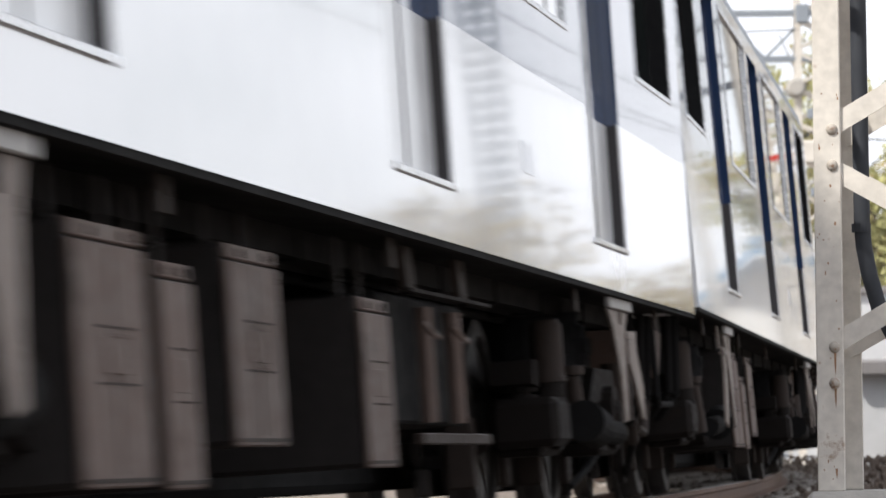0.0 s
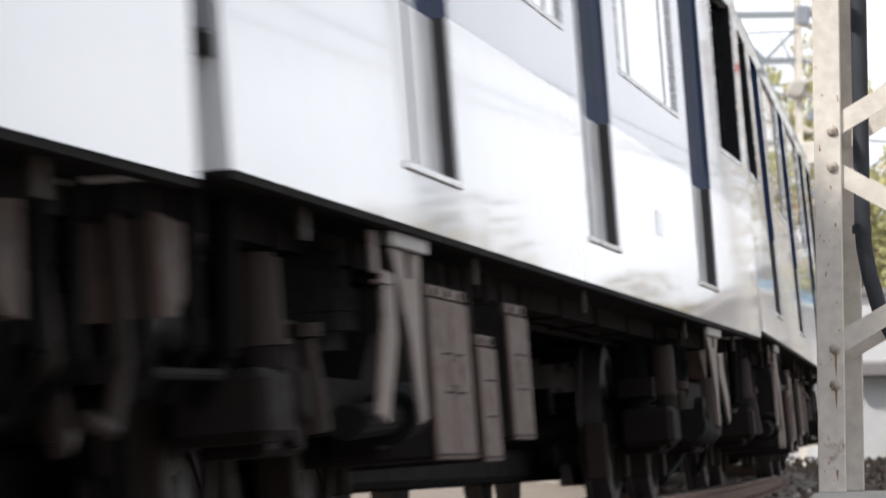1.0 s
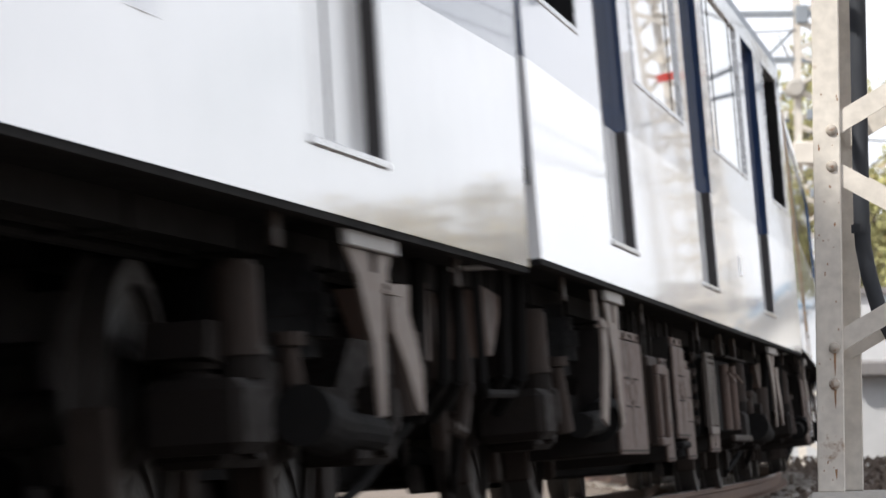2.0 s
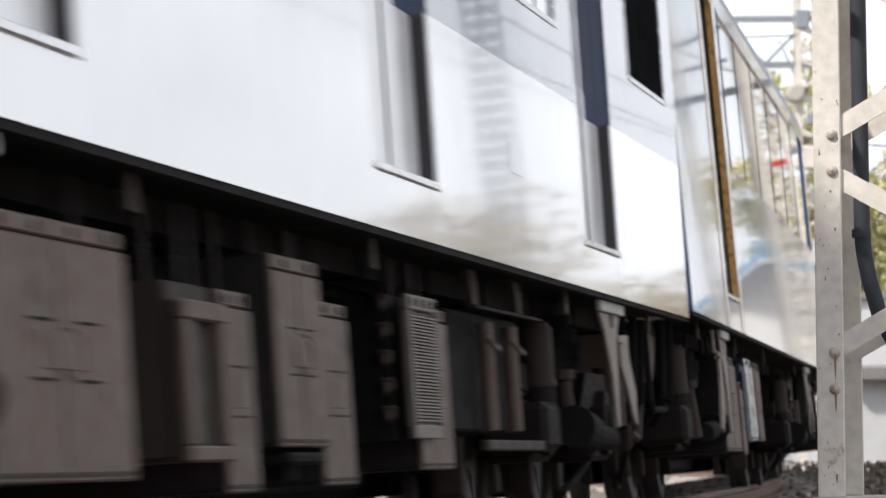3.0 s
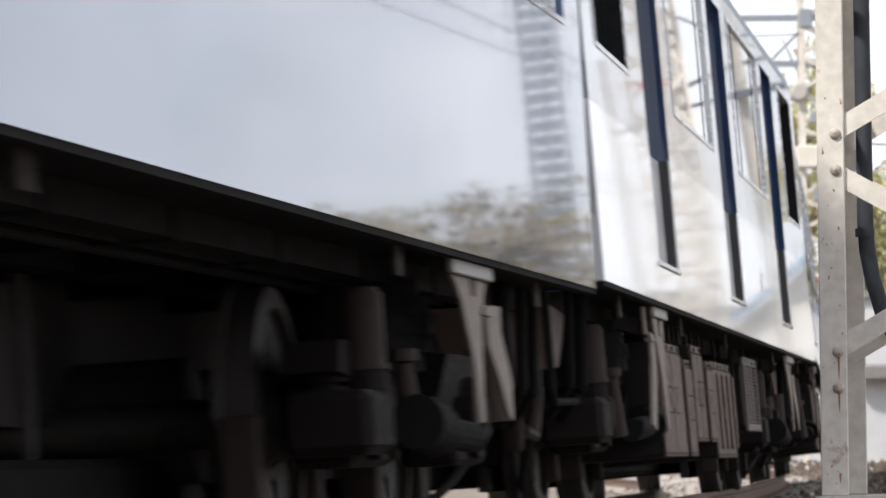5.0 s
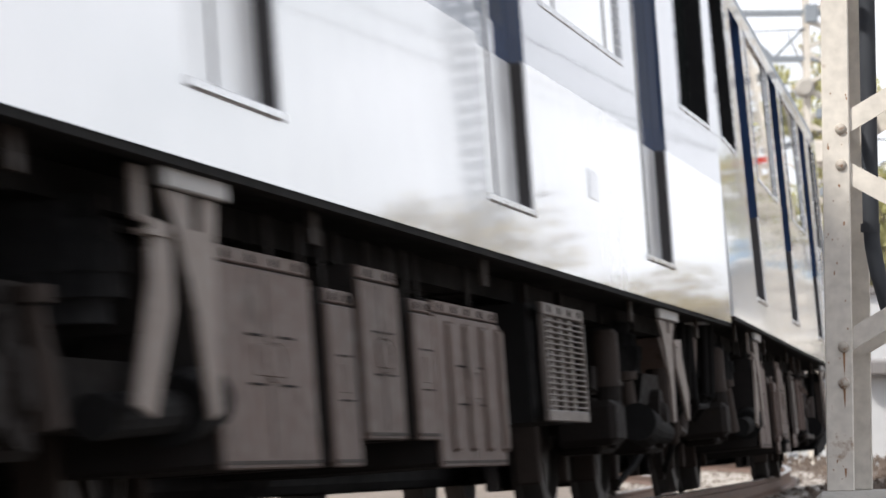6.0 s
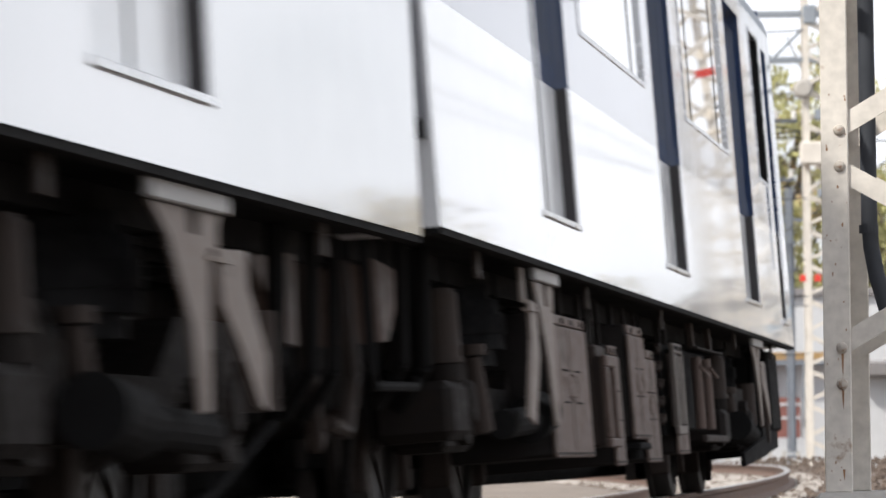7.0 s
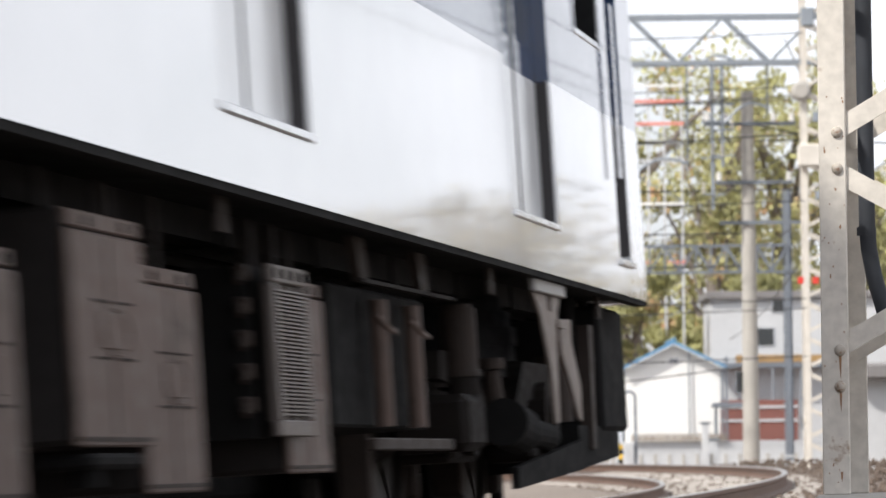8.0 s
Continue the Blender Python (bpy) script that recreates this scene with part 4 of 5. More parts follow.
def build_tail(car):
    """The rounded driving end, its skirt, plough and tail lamps."""
    bm = BM()
    prof = [(-1.34, 0), (-1.30, 0.10), (-1.1, 0.22), (-0.6, 0.30), (0.6, 0.30), (1.1, 0.22), (1.30, 0.10), (1.34, 0)]
    lo = [bm.verts.new((H + d, y, Z_BOT)) for y, d in prof]
    mi = [bm.verts.new((H + d * 0.9, y, 1.9)) for y, d in prof]
    hi = [bm.verts.new((H + d * 0.35, y * 0.97, 3.3)) for y, d in prof]
    for a, b in ((lo, mi), (mi, hi)):
        for i in range(len(prof) - 1):
            bm.faces.new((a[i], a[i + 1], b[i + 1], b[i]))
    bm.faces.new(hi)
    bm.faces.new(lo)
    part("cab_front", bm, M_NAVY, car, "navy rounded cab front", smooth=False)
    bm = BM()
    plate(bm, [(17.05 - H, 0.83, -1.22), (17.22 - H, 0.83, -1.22), (17.10 - H, 0.30, -1.22), (16.98 - H, 0.30, -1.22)], 0.05)
    part("hose_bracket", bm, M_MID, car)
    bm = BM()
    box(bm, 17.45 - H, 18.36 - H, -1.22, -0.2, 0.38, 0.925, bevel=0.02)
    part("cab_end_case", bm, M_FRAME, car, "dark case under the cab")
    bm = BM()
    plate(bm, [(16.65 - H, 0.40, -1.2), (18.15 - H, 0.40, -1.2), (18.1 - H, 0.27, -1.2), (16.65 - H, 0.215, -1.2)], 2.4)
    part("plough", bm, M_FRAME, car, "black track plough")
    bm = BM()
    plate(bm, [(14.5 - H, 0.23, -1.225), (16.64 - H, 0.34, -1.225), (16.64 - H, 0.218, -1.225), (14.5 - H, 0.150, -1.225)], 0.03)
    part("plough_stay", bm, M_FRAME, car, "black sloping stay behind the plough")
    bm = BM()
    box(bm, 17.95 - H, 18.2 - H, -1.2, -1.05, 0.90, 0.925)
    part("step", bm, M_YELLOW, car, "orange-yellow end step")


# ---- steel mast beside the track ----
def lattice(thing, legs, width_dir, depth_dir, z0, z1, w, d, leg_w, step, bar_w, mat, mat_name="lacing_bar", thick=0.008, lean0=0.0, gap=0.0):
    """Four angle legs and zigzag lacing on all faces of a square mast in its own space: x across, y deep."""
    for sx in (-1, 1):
        for sy in (-1, 1):
            bm = BM()
            x, y = sx * w / 2, sy * d / 2
            box(bm, *sorted((x, x - sx * leg_w)), *sorted((y, y - sy * thick * 1.3)), z0, z1, bevel=thick * 0.35)
            box(bm, *sorted((x, x - sx * thick * 1.3)), *sorted((y - sy * thick * 1.3, y - sy * leg_w)), z0, z1)
            part("leg", bm, mat, thing)
    for face in ("front", "back", "left", "right"):
        n = int((z1 - z0 - lean0) / (step / 2))
        for k in range(n):
            za, zb = z0 + lean0 + k * step / 2, z0 + lean0 + (k + 1) * step / 2
            sgn = 1 if k % 2 == 0 else -1
            bm = BM()
            if face in ("front", "back"):
                sy = -1 if face == "front" else 1
                y = sy * (d / 2 - thick * 1.9)
                ax, bx = sgn * -1 * (w / 2 - leg_w * 0.45), sgn * (w / 2 - leg_w * 0.45)
                bar(bm, (ax, y, za + max(gap * 0.62, step * 0.075)), (bx, y, zb - max(gap * 0.62, step * 0.075)), bar_w, thick, up=(0, 1, 0))
            else:
                sx = -1 if face == "left" else 1
                x = sx * (w / 2 - thick * 1.9)
                ay, by = sgn * -1 * (d / 2 - leg_w * 0.45), sgn * (d / 2 - leg_w * 0.45)
                bar(bm, (x, ay, za + max(gap * 0.62, step * 0.075)), (x, by, zb - max(gap * 0.62, step * 0.075)), bar_w, thick, up=(1, 0, 0))
            part(mat_name, bm, mat, thing)


def build_near_mast():
    k = 13.5 / 8500
    w, leg, pitch = 0.43, 0.077, 0.613
    # the leg nearest the track stands at the mast's left front corner
    turn, corner = 0.21, Vector((667.5 * k, 13.5, 0.262))
    m = Matrix.Translation(corner) @ Matrix.Rotation(-turn, 4, "Z") @ Matrix.Translation((w / 2, w / 2, 0))
    mast = empty("lattice_mast", m)
    tagged(mast, "cream-painted riveted steel lattice mast with rust streaks", "mast")
    lattice(mast, 4, None, None, 0.0, 4.5, w, w, leg, pitch, 0.056, M_MAST, lean0=NEAR_LEAN, thick=0.008, gap=0.082)
    for n in range(8):
        for dz in (-0.051, 0.051):
            z = NEAR_LEAN + n * pitch + dz
            if z < 0.05 or z > 4.4:
                continue
            for sx in (-1, 1):
                bm = BM()
                bmesh.ops.create_uvsphere(bm, u_segments=16, v_segments=8, radius=0.0165, matrix=Matrix.Translation((sx * (w / 2 - leg * (0.68 if sx < 0 else 0.5)), -w / 2, z)) @ Matrix.Diagonal((1, 0.75, 1, 1)))
                part("rivet", bm, M_BOLT, mast, "round painted rivet head", smooth=True)
    # rust runs below the lower rivets
    for z, l in ((NEAR_LEAN - 0.064, 0.06), (NEAR_LEAN + 0.036, 0.07), (NEAR_LEAN - 0.29, 0.03)):
        bm = BM()
        x = -w / 2 + leg * 0.69
        plate(bm, [(x - 0.003, z, -w / 2 - 0.0006), (x + 0.004, z, -w / 2 - 0.0006), (x + 0.003, z - l * 0.6, -w / 2 - 0.0006), (x + 0.001, z - l, -w / 2 - 0.0006), (x - 0.002, z - l * 0.5, -w / 2 - 0.0006)], 0.0004)
        part("rust_run", bm, M_RUST, mast, "brown rust run")
    rnd = random.Random(5)
    for _ in range(26):
        x, z, q = -w / 2 + rnd.uniform(0.006, leg - 0.006), rnd.uniform(0.02, 1.15), rnd.uniform(0.0012, 0.0034)
        bm = BM()
        plate(bm, [(x + q * rnd.uniform(0.6, 1.3) * math.cos(k * 1.05), z + q * rnd.uniform(0.8, 2.6) * math.sin(k * 1.05), -w / 2 - 0.0006) for k in range(6)], 0.0004)
        part("rust_speck", bm, M_RUST, mast)
    bm = BM()
    box(bm, -w / 2 - 0.03, w / 2 + 0.2, -w / 2 - 0.05, w / 2 + 0.2, -0.55, 0.0, bevel=0.02)
    part("footing", bm, M_CONC, mast, "concrete mast footing")
    # black conduit inside, bending away low down
    bm = BM()
    xp, yp = -w / 2 + 0.098, 0.05
    pts = [(xp, yp, 4.5), (xp, yp, 1.6), (xp + 0.004, yp, 0.76), (xp + 0.008, yp, 0.70), (xp + 0.022, yp, 0.62), (xp + 0.05, yp, 0.52), (xp + 0.09, yp, 0.44), (xp + 0.16, yp, 0.36), (xp + 0.24, yp + 0.03, 0.30)]
    tube(bm, pts, 0.0235, 16)
    part("conduit", bm, M_PIPE, mast, "black cable conduit", smooth=True)
    for z in (0.75,):
        bm = BM()
        rod(bm, (xp + 0.002, yp, z - 0.012), (xp + 0.002, yp, z + 0.012), 0.028, 16)
        part("conduit_collar", bm, M_PIPE, mast, smooth=False)


NEAR_LEAN = 0.354


# ---- far masts, gantries, poles ----
def build_gantry(name, y, x_right, z_beam, depth, x_left, mast_w, mat, mast_mat, label, mast_top, bay, web=0.065, column=0.0):
    g = empty(name, Matrix.Translation((x_right, y, -0.22)))
    tagged(g, label, "gantry", "gantries over the railway")
    zb = z_beam
    L = x_right - x_left
    for dy in (-0.35, 0.35):
        for z in (zb, zb + depth):
            bm = BM()
            box(bm, -L, 0.3, dy - 0.05, dy + 0.05, z - 0.055, z + 0.055)
            part("chord", bm, mat, g)
        n = int(L / bay)
        for k in range(n):
            x = -k * bay
            bm = BM()
            a, b = (zb, zb + depth) if k % 2 else (zb + depth, zb)
            bar(bm, (x, dy, a), (x - bay, dy, b), web, web, up=(0, 1, 0))
            part("web_bar", bm, mat, g)
    mast = empty("mast")
    mast.parent = g
    lattice(mast, 4, None, None, 0.0, mast_top, mast_w, mast_w, 0.13 * mast_w / 0.7, 0.95, 0.08, mast_mat, thick=0.02)
    if column:
        bm = BM()
        box(bm, -column / 2, column / 2, -mast_w / 2 - 0.14, -mast_w / 2 - 0.02, 0, mast_top, bevel=0.01)
        part("column", bm, M_DARKSTEEL, g, "blue-grey steel column")
        for k in range(n):
            bm = BM()
            box(bm, -k * bay - 0.05, -k * bay + 0.05, -0.4, -0.36, zb, zb + depth)
            part("web_post", bm, mat, g)
    return g


def build_concrete_pole():
    p = empty("utility_pole", Matrix.Translation((8.35, 131, -0.22)))
    tagged(p, "tall grey round concrete utility pole", "utility pole")
    bm = BM()
    rod(bm, (0, 0, 0), (0, 0, 10.5), 0.235, 20, 0.17)
    part("shaft", bm, M_CONC, p, smooth=False)
    for z, x0, x1 in ((9.6, -1.2, 1.3), (8.0, -0.9, 1.2), (6.9, -0.8, 1.4)):
        bm = BM()
        box(bm, x0, x1, -0.26, -0.18, z - 0.05, z + 0.05)
        part("cross_arm", bm, M_DARKSTEEL, p, "dark steel cross arm")
    for x, z in ((-1.1, 9.7), (-0.6, 9.7), (0.7, 9.7), (1.2, 9.7), (1.1, 8.1), (-0.8, 8.1)):
        bm = BM()
        tube(bm, [(x, -0.22, z - 0.05 + k * 0.08) for k in range(4)], 0.075, 10)
        part("insulator", bm, M_CERAM, p, "white ceramic insulator")
    return p


def cable(a, b, sag, r=0.02, n=14, mat=None):
    bm = BM()
    a, b = Vector(a), Vector(b)
    pts = [a.lerp(b, k / n) - Vector((0, 0, sag * 4 * (k / n) * (1 - k / n))) for k in range(n + 1)]
    tube(bm, pts, r, 6)
    return tagged(part("overhead_cable", bm, mat or M_CABLE), "thin dark overhead cable", "cable", "overhead cables")


# ---- trees ----
def leaf_cloud(bm, centre, rad, count, size, flat=0.75):
    for _ in range(count):
        while True:
            v = Vector((random.uniform(-1, 1), random.uniform(-1, 1), random.uniform(-1, 1)))
            if 0.15 < v.length < 1:
                break
        p = Vector(centre) + Vector((v.x * rad, v.y * rad, v.z * rad * flat))
        s = size * random.uniform(0.6, 1.4)
        q = Euler((random.uniform(0, 6.28), random.uniform(0, 6.28), random.uniform(0, 6.28))).to_matrix()
        c = [p + q @ Vector(o) * s for o in ((-0.5, 0, 0), (0, -0.3, 0.06), (0.5, 0, 0), (0, 0.3, 0.06))]
        bm.faces.new([bm.verts.new(x) for x in c])


def build_tree(x, y, h, spread, seed, label, clumps=26, leaves=170, leaf=0.34, bare=0.0, z=-0.22):
    random.seed(seed)
    t = empty("tree", Matrix.Translation((x, y, z)))
    tagged(t, label, "tree", "trees beyond the railway")
    bm = BM()
    top = Vector((random.uniform(-0.4, 0.4), 0, h * 0.62))
    rod(bm, (0, 0, 0), top * 0.5, h * 0.028, 9, h * 0.02)
    rod(bm, top * 0.5, top, h * 0.02, 8, h * 0.008)
    tips = []
    for k in range(11):
        st = top * random.uniform(0.38, 0.95)
        a = random.uniform(0, math.tau)
        en = st + Vector((math.cos(a) * spread * random.uniform(0.5, 1), math.sin(a) * spread * random.uniform(0.5, 1), h * random.uniform(0.05, 0.32)))
        mid = st.lerp(en, 0.5) + Vector((0, 0, h * 0.03))
        rod(bm, st, mid, h * 0.009, 6, h * 0.006)
        rod(bm, mid, en, h * 0.006, 6, h * 0.002)
        tips += [en, mid]
        for _ in range(2):
            e2 = en + Vector((random.uniform(-1, 1), random.uniform(-1, 1), random.uniform(-0.2, 0.9))) * spread * 0.3
            rod(bm, mid.lerp(en, 0.6), e2, h * 0.003, 5, h * 0.001)
            tips.append(e2)
    part("trunk", bm, M_BARK, t, "grey trunk with spreading limbs")
    bm = BM()
    for _ in range(clumps):
        c = random.choice(tips) + Vector((random.uniform(-1, 1), random.uniform(-1, 1), random.uniform(-0.6, 0.8))) * spread * 0.2
        leaf_cloud(bm, c, spread * random.uniform(0.16, 0.32), leaves, leaf)
    part("crown", bm, M_LEAF, t, "thin yellow-green autumn leaves")
    return t


# ---- houses ----
def build_house(name, x0, x1, y, deep, eave, ridge, wall, roof, label, wins=(), gable=True, tilt=0.0):
    hs = empty(name, Matrix.Translation(((x0 + x1) / 2, y, -0.22)) @ Matrix.Rotation(tilt, 4, "Z"))
    tagged(hs, label, "house", "houses beyond the railway")
    w = (x1 - x0) / 2
    bm = BM()
    if gable:
        plate(bm, [(-w, 0, 0), (w, 0, 0), (w, eave, 0), (0, ridge, 0), (-w, eave, 0)], deep)
    else:
        box(bm, -w, w, 0, deep, 0, eave)
    part("wall", bm, wall, hs)
    bm = BM()
    if gable:
        for s in (-1, 1):
            sl = (ridge - eave) / w
            ex = w + 0.35
            plate(bm, [(0, ridge + 0.02, -0.45), (s * ex, ridge - sl * ex + 0.02, -0.45), (s * ex, ridge - sl * ex + 0.17, -0.45), (0, ridge + 0.2, -0.45)], deep + 0.9)
    else:
        box(bm, -w - 0.3, w + 0.3, -0.4, deep + 0.3, eave, ridge, bevel=0.05)
    rf = part("roof", bm, roof, hs)
    if gable:
        bm = BM()
        for s in (-1, 1):
            bar(bm, (0, -0.47, ridge - 0.02), (s * (w + 0.33), -0.47, eave - 0.22), 0.05, 0.2, up=(0, 1, 0))
        part("bargeboard", bm, M_WALLW, rf, "white bargeboards")
        bm = BM()
        rod(bm, (0, -0.45, ridge + 0.25), (0, deep + 0.4, ridge + 0.25), 0.14, 8)
        part("ridge_tile", bm, roof, rf)
    for wx, wz, ww, wh in wins:
        bm = BM()
        box(bm, wx - ww / 2, wx + ww / 2, -0.05, 0.06, wz, wz + wh)
        win = part("window", bm, M_SILVER, hs)
        bm = BM()
        box(bm, wx - ww / 2 + 0.08, wx + ww / 2 - 0.08, -0.06, -0.04, wz + 0.08, wz + wh - 0.08)
        part("pane", bm, M_GLASS, win)
    return hs


def build_mast_fittings():
    t = empty("pole_transformer", Matrix.Translation((9.95, 129.4, 8.1)))
    tagged(t, "cream metal switch box clamped to the far mast", "switch box")
    bm = BM()
    box(bm, -0.35, 0.4, -0.25, 0.25, 0.0, 0.62, bevel=0.05)
    part("body", bm, M_MAST, t)
    bm = BM()
    box(bm, -0.1, 0.1, 0.25, 0.5, 0.1, 0.5)
    part("clamp", bm, M_DARKSTEEL, t)
    d = empty("loudspeaker_drum", Matrix.Translation((9.70, 129.4, 10.15)))
    tagged(d, "round pale grey drum fitting on the far mast", "fitting")
    bm = BM()
    rod(bm, (0, -0.2, 0), (0, 0.25, 0), 0.26, 20)
    rod(bm, (0, -0.26, 0), (0, -0.2, 0), 0.18, 20, r2=0.26)
    part("drum", bm, M_CONC, d)
    bm = BM()
    rod(bm, (0, 0.2, 0), (0.3, 0.45, 0), 0.05, 8)
    part("arm", bm, M_DARKSTEEL, d)
    for x in (9.66, 10.05):
        s = empty("marker_plate", Matrix.Translation((x, 129.62, 4.95)))
        tagged(s, "small red marker plate on the far mast", "sign", "red marker plates")
        bm = BM()
        box(bm, -0.09, 0.09, -0.02, 0.02, 0, 0.19, bevel=0.008)
        part("face", bm, M_RED, s)


def build_balcony():
    """The grey house's balcony with an orange-brown soffit, and red-brown cladding below it."""
    g = empty("balcony", Matrix.Translation((17.8, 286.6, -0.22)))
    tagged(g, "long balcony with a brown soffit on the grey house", "balcony")
    bm = BM()
    box(bm, -1.75, 6.0, 0, 1.4, 5.75, 6.05)
    part("slab", bm, M_DARKSTEEL, g)
    bm = BM()
    box(bm, -0.4, 6.0, -0.02, 0.05, 6.05, 6.5, bevel=0.02)
    part("fascia", bm, M_FASCIA, g, "weathered brown fascia")
    for k in range(4):
        bm = BM()
        rod(bm, (-1.6 + k * 1.7, 0.1, 2.0), (-1.6 + k * 1.7, 0.1, 5.75), 0.06, 8)
        part("post", bm, M_GALV, g)
    c = empty("cladding_shed", Matrix.Translation((17.9, 284.5, -0.22)))
    tagged(c, "red-brown clad lean-to with pale rails", "shed")
    bm = BM()
    box(bm, -1.8, 3.0, 0, 1.5, 0, 3.8)
    part("wall", bm, M_REDBRICK, c)
    for z in (2.5, 3.3):
        bm = BM()
        box(bm, -1.8, 3.0, -0.06, -0.01, z, z + 0.15)
        part("rail", bm, M_WALLG, c)


def build_wiring():
    """Registration arms, insulator strings and twin posts hung among the wires."""
    y = 129.65
    for (xa, za), (xb, zb) in (((0.0520, 0.0795), (0.0612, 0.0820)), ((0.0395, 0.0580), (0.0512, 0.0606)), ((0.0590, 0.0690), (0.0680, 0.0722))):
        a, b = Vector((xa * y, y, 0.38 + za * y)), Vector((xb * y, y, 0.38 + zb * y))
        g = empty("registration_arm", Matrix.Translation((b.x, y, 11.0)))
        tagged(g, "pale curved registration arm hung from the gantry", "arm", "registration arms")
        back = Vector((-b.x, -y, -11.0))
        bm = BM()
        tube(bm, [a.lerp(b, q) + back + Vector((0, 0, 0.3 * math.sin(q * 3.14))) for q in (0, 0.2, 0.4, 0.6, 0.8, 1)], 0.04, 8)
        part("arm", bm, M_GALV, g)
        bm = BM()
        rod(bm, (0, 0, 0), (0, 0, b.z - 11.0 - 0.2), 0.03, 6)
        part("dropper", bm, M_DARKSTEEL, g)
    for px, z1 in ((0.0566, 0.0510), (0.0587, 0.0600)):
        p = empty("insulator_hanger", Matrix.Translation((px * 130, 130.35, 10.98)))
        tagged(p, "grey steel hanger with insulator strings under the gantry", "hanger", "insulator hangers")
        low = 0.38 + z1 * 130 - 10.98
        bm = BM()
        box(bm, -0.05, 0.05, -0.05, 0.05, low, 0.0, bevel=0.008)
        part("shaft", bm, M_GALV, p)
        for k in range(3):
            z = low * (0.4 + 0.25 * k)
            bm = BM()
            box(bm, -0.32, 0.32, -0.1, -0.05, z, z + 0.05)
            part("cross_arm", bm, M_GALV, p)
            bm = BM()
            x = (-0.26, 0.26, -0.26)[k]
            for j in range(3):
                rod(bm, (x, -0.07, z + 0.07 + j * 0.11), (x, -0.07, z + 0.14 + j * 0.11), 0.065, 10, r2=0.04)
            part("insulator", bm, M_CONC, p, "grey ceramic insulator")
    pipe = BM()
    rod(pipe, (13.85, 271.8, 1.2), (13.85, 271.8, 6.2), 0.05, 8)
    tagged(part("meter_pipe", pipe, M_GALV), "thin grey pipe up the white house wall", "pipe")
    bm = BM()
    for x, z0, z1 in ((15.72, 0.6, 5.6), (15.95, 0.6, 5.9)):
        bm.free()
        bm = BM()
        rod(bm, (x, 271.7, z0), (x, 271.7, z1), 0.07, 8)
        tagged(part("downpipe", bm, M_DARKSTEEL), "dark rain downpipe beside the white house", "pipe", "downpipes")
        bm = BM()
    box(bm, 15.0, 17.2, 268.5, 270.5, 3.0, 3.25, bevel=0.03)
    for x in (15.2, 17.0):
        box(bm, x - 0.08, x + 0.08, 269.4, 269.6, -0.22, 3.0)
    tagged(part("carport_roof", bm, M_DARKSTEEL), "small dark carport roof on posts", "carport")
    # boxes, lamps and cable runs clamped high on the far cream mast
    for dx, z, w, h in ((-0.2, 11.9, 0.35, 0.5), (0.25, 12.6, 0.3, 0.4), (-0.35, 12.9, 0.25, 0.3), (0.1, 9.3, 0.4, 0.3), (0.2, 7.2, 0.5, 0.25)):
        e = empty("junction_box", Matrix.Translation((10.1 + dx, 129.3, z)))
        tagged(e, "small grey junction box clamped to the far mast", "junction box", "junction boxes")
        bm = BM()
        box(bm, -w / 2, w / 2, -0.15, 0.15, 0, h, bevel=0.03)
        part("body", bm, M_GALV, e)
        bm = BM()
        box(bm, -w / 4, w / 4, 0.15, 0.3, h * 0.3, h * 0.7)
        part("clamp", bm, M_DARKSTEEL, e)


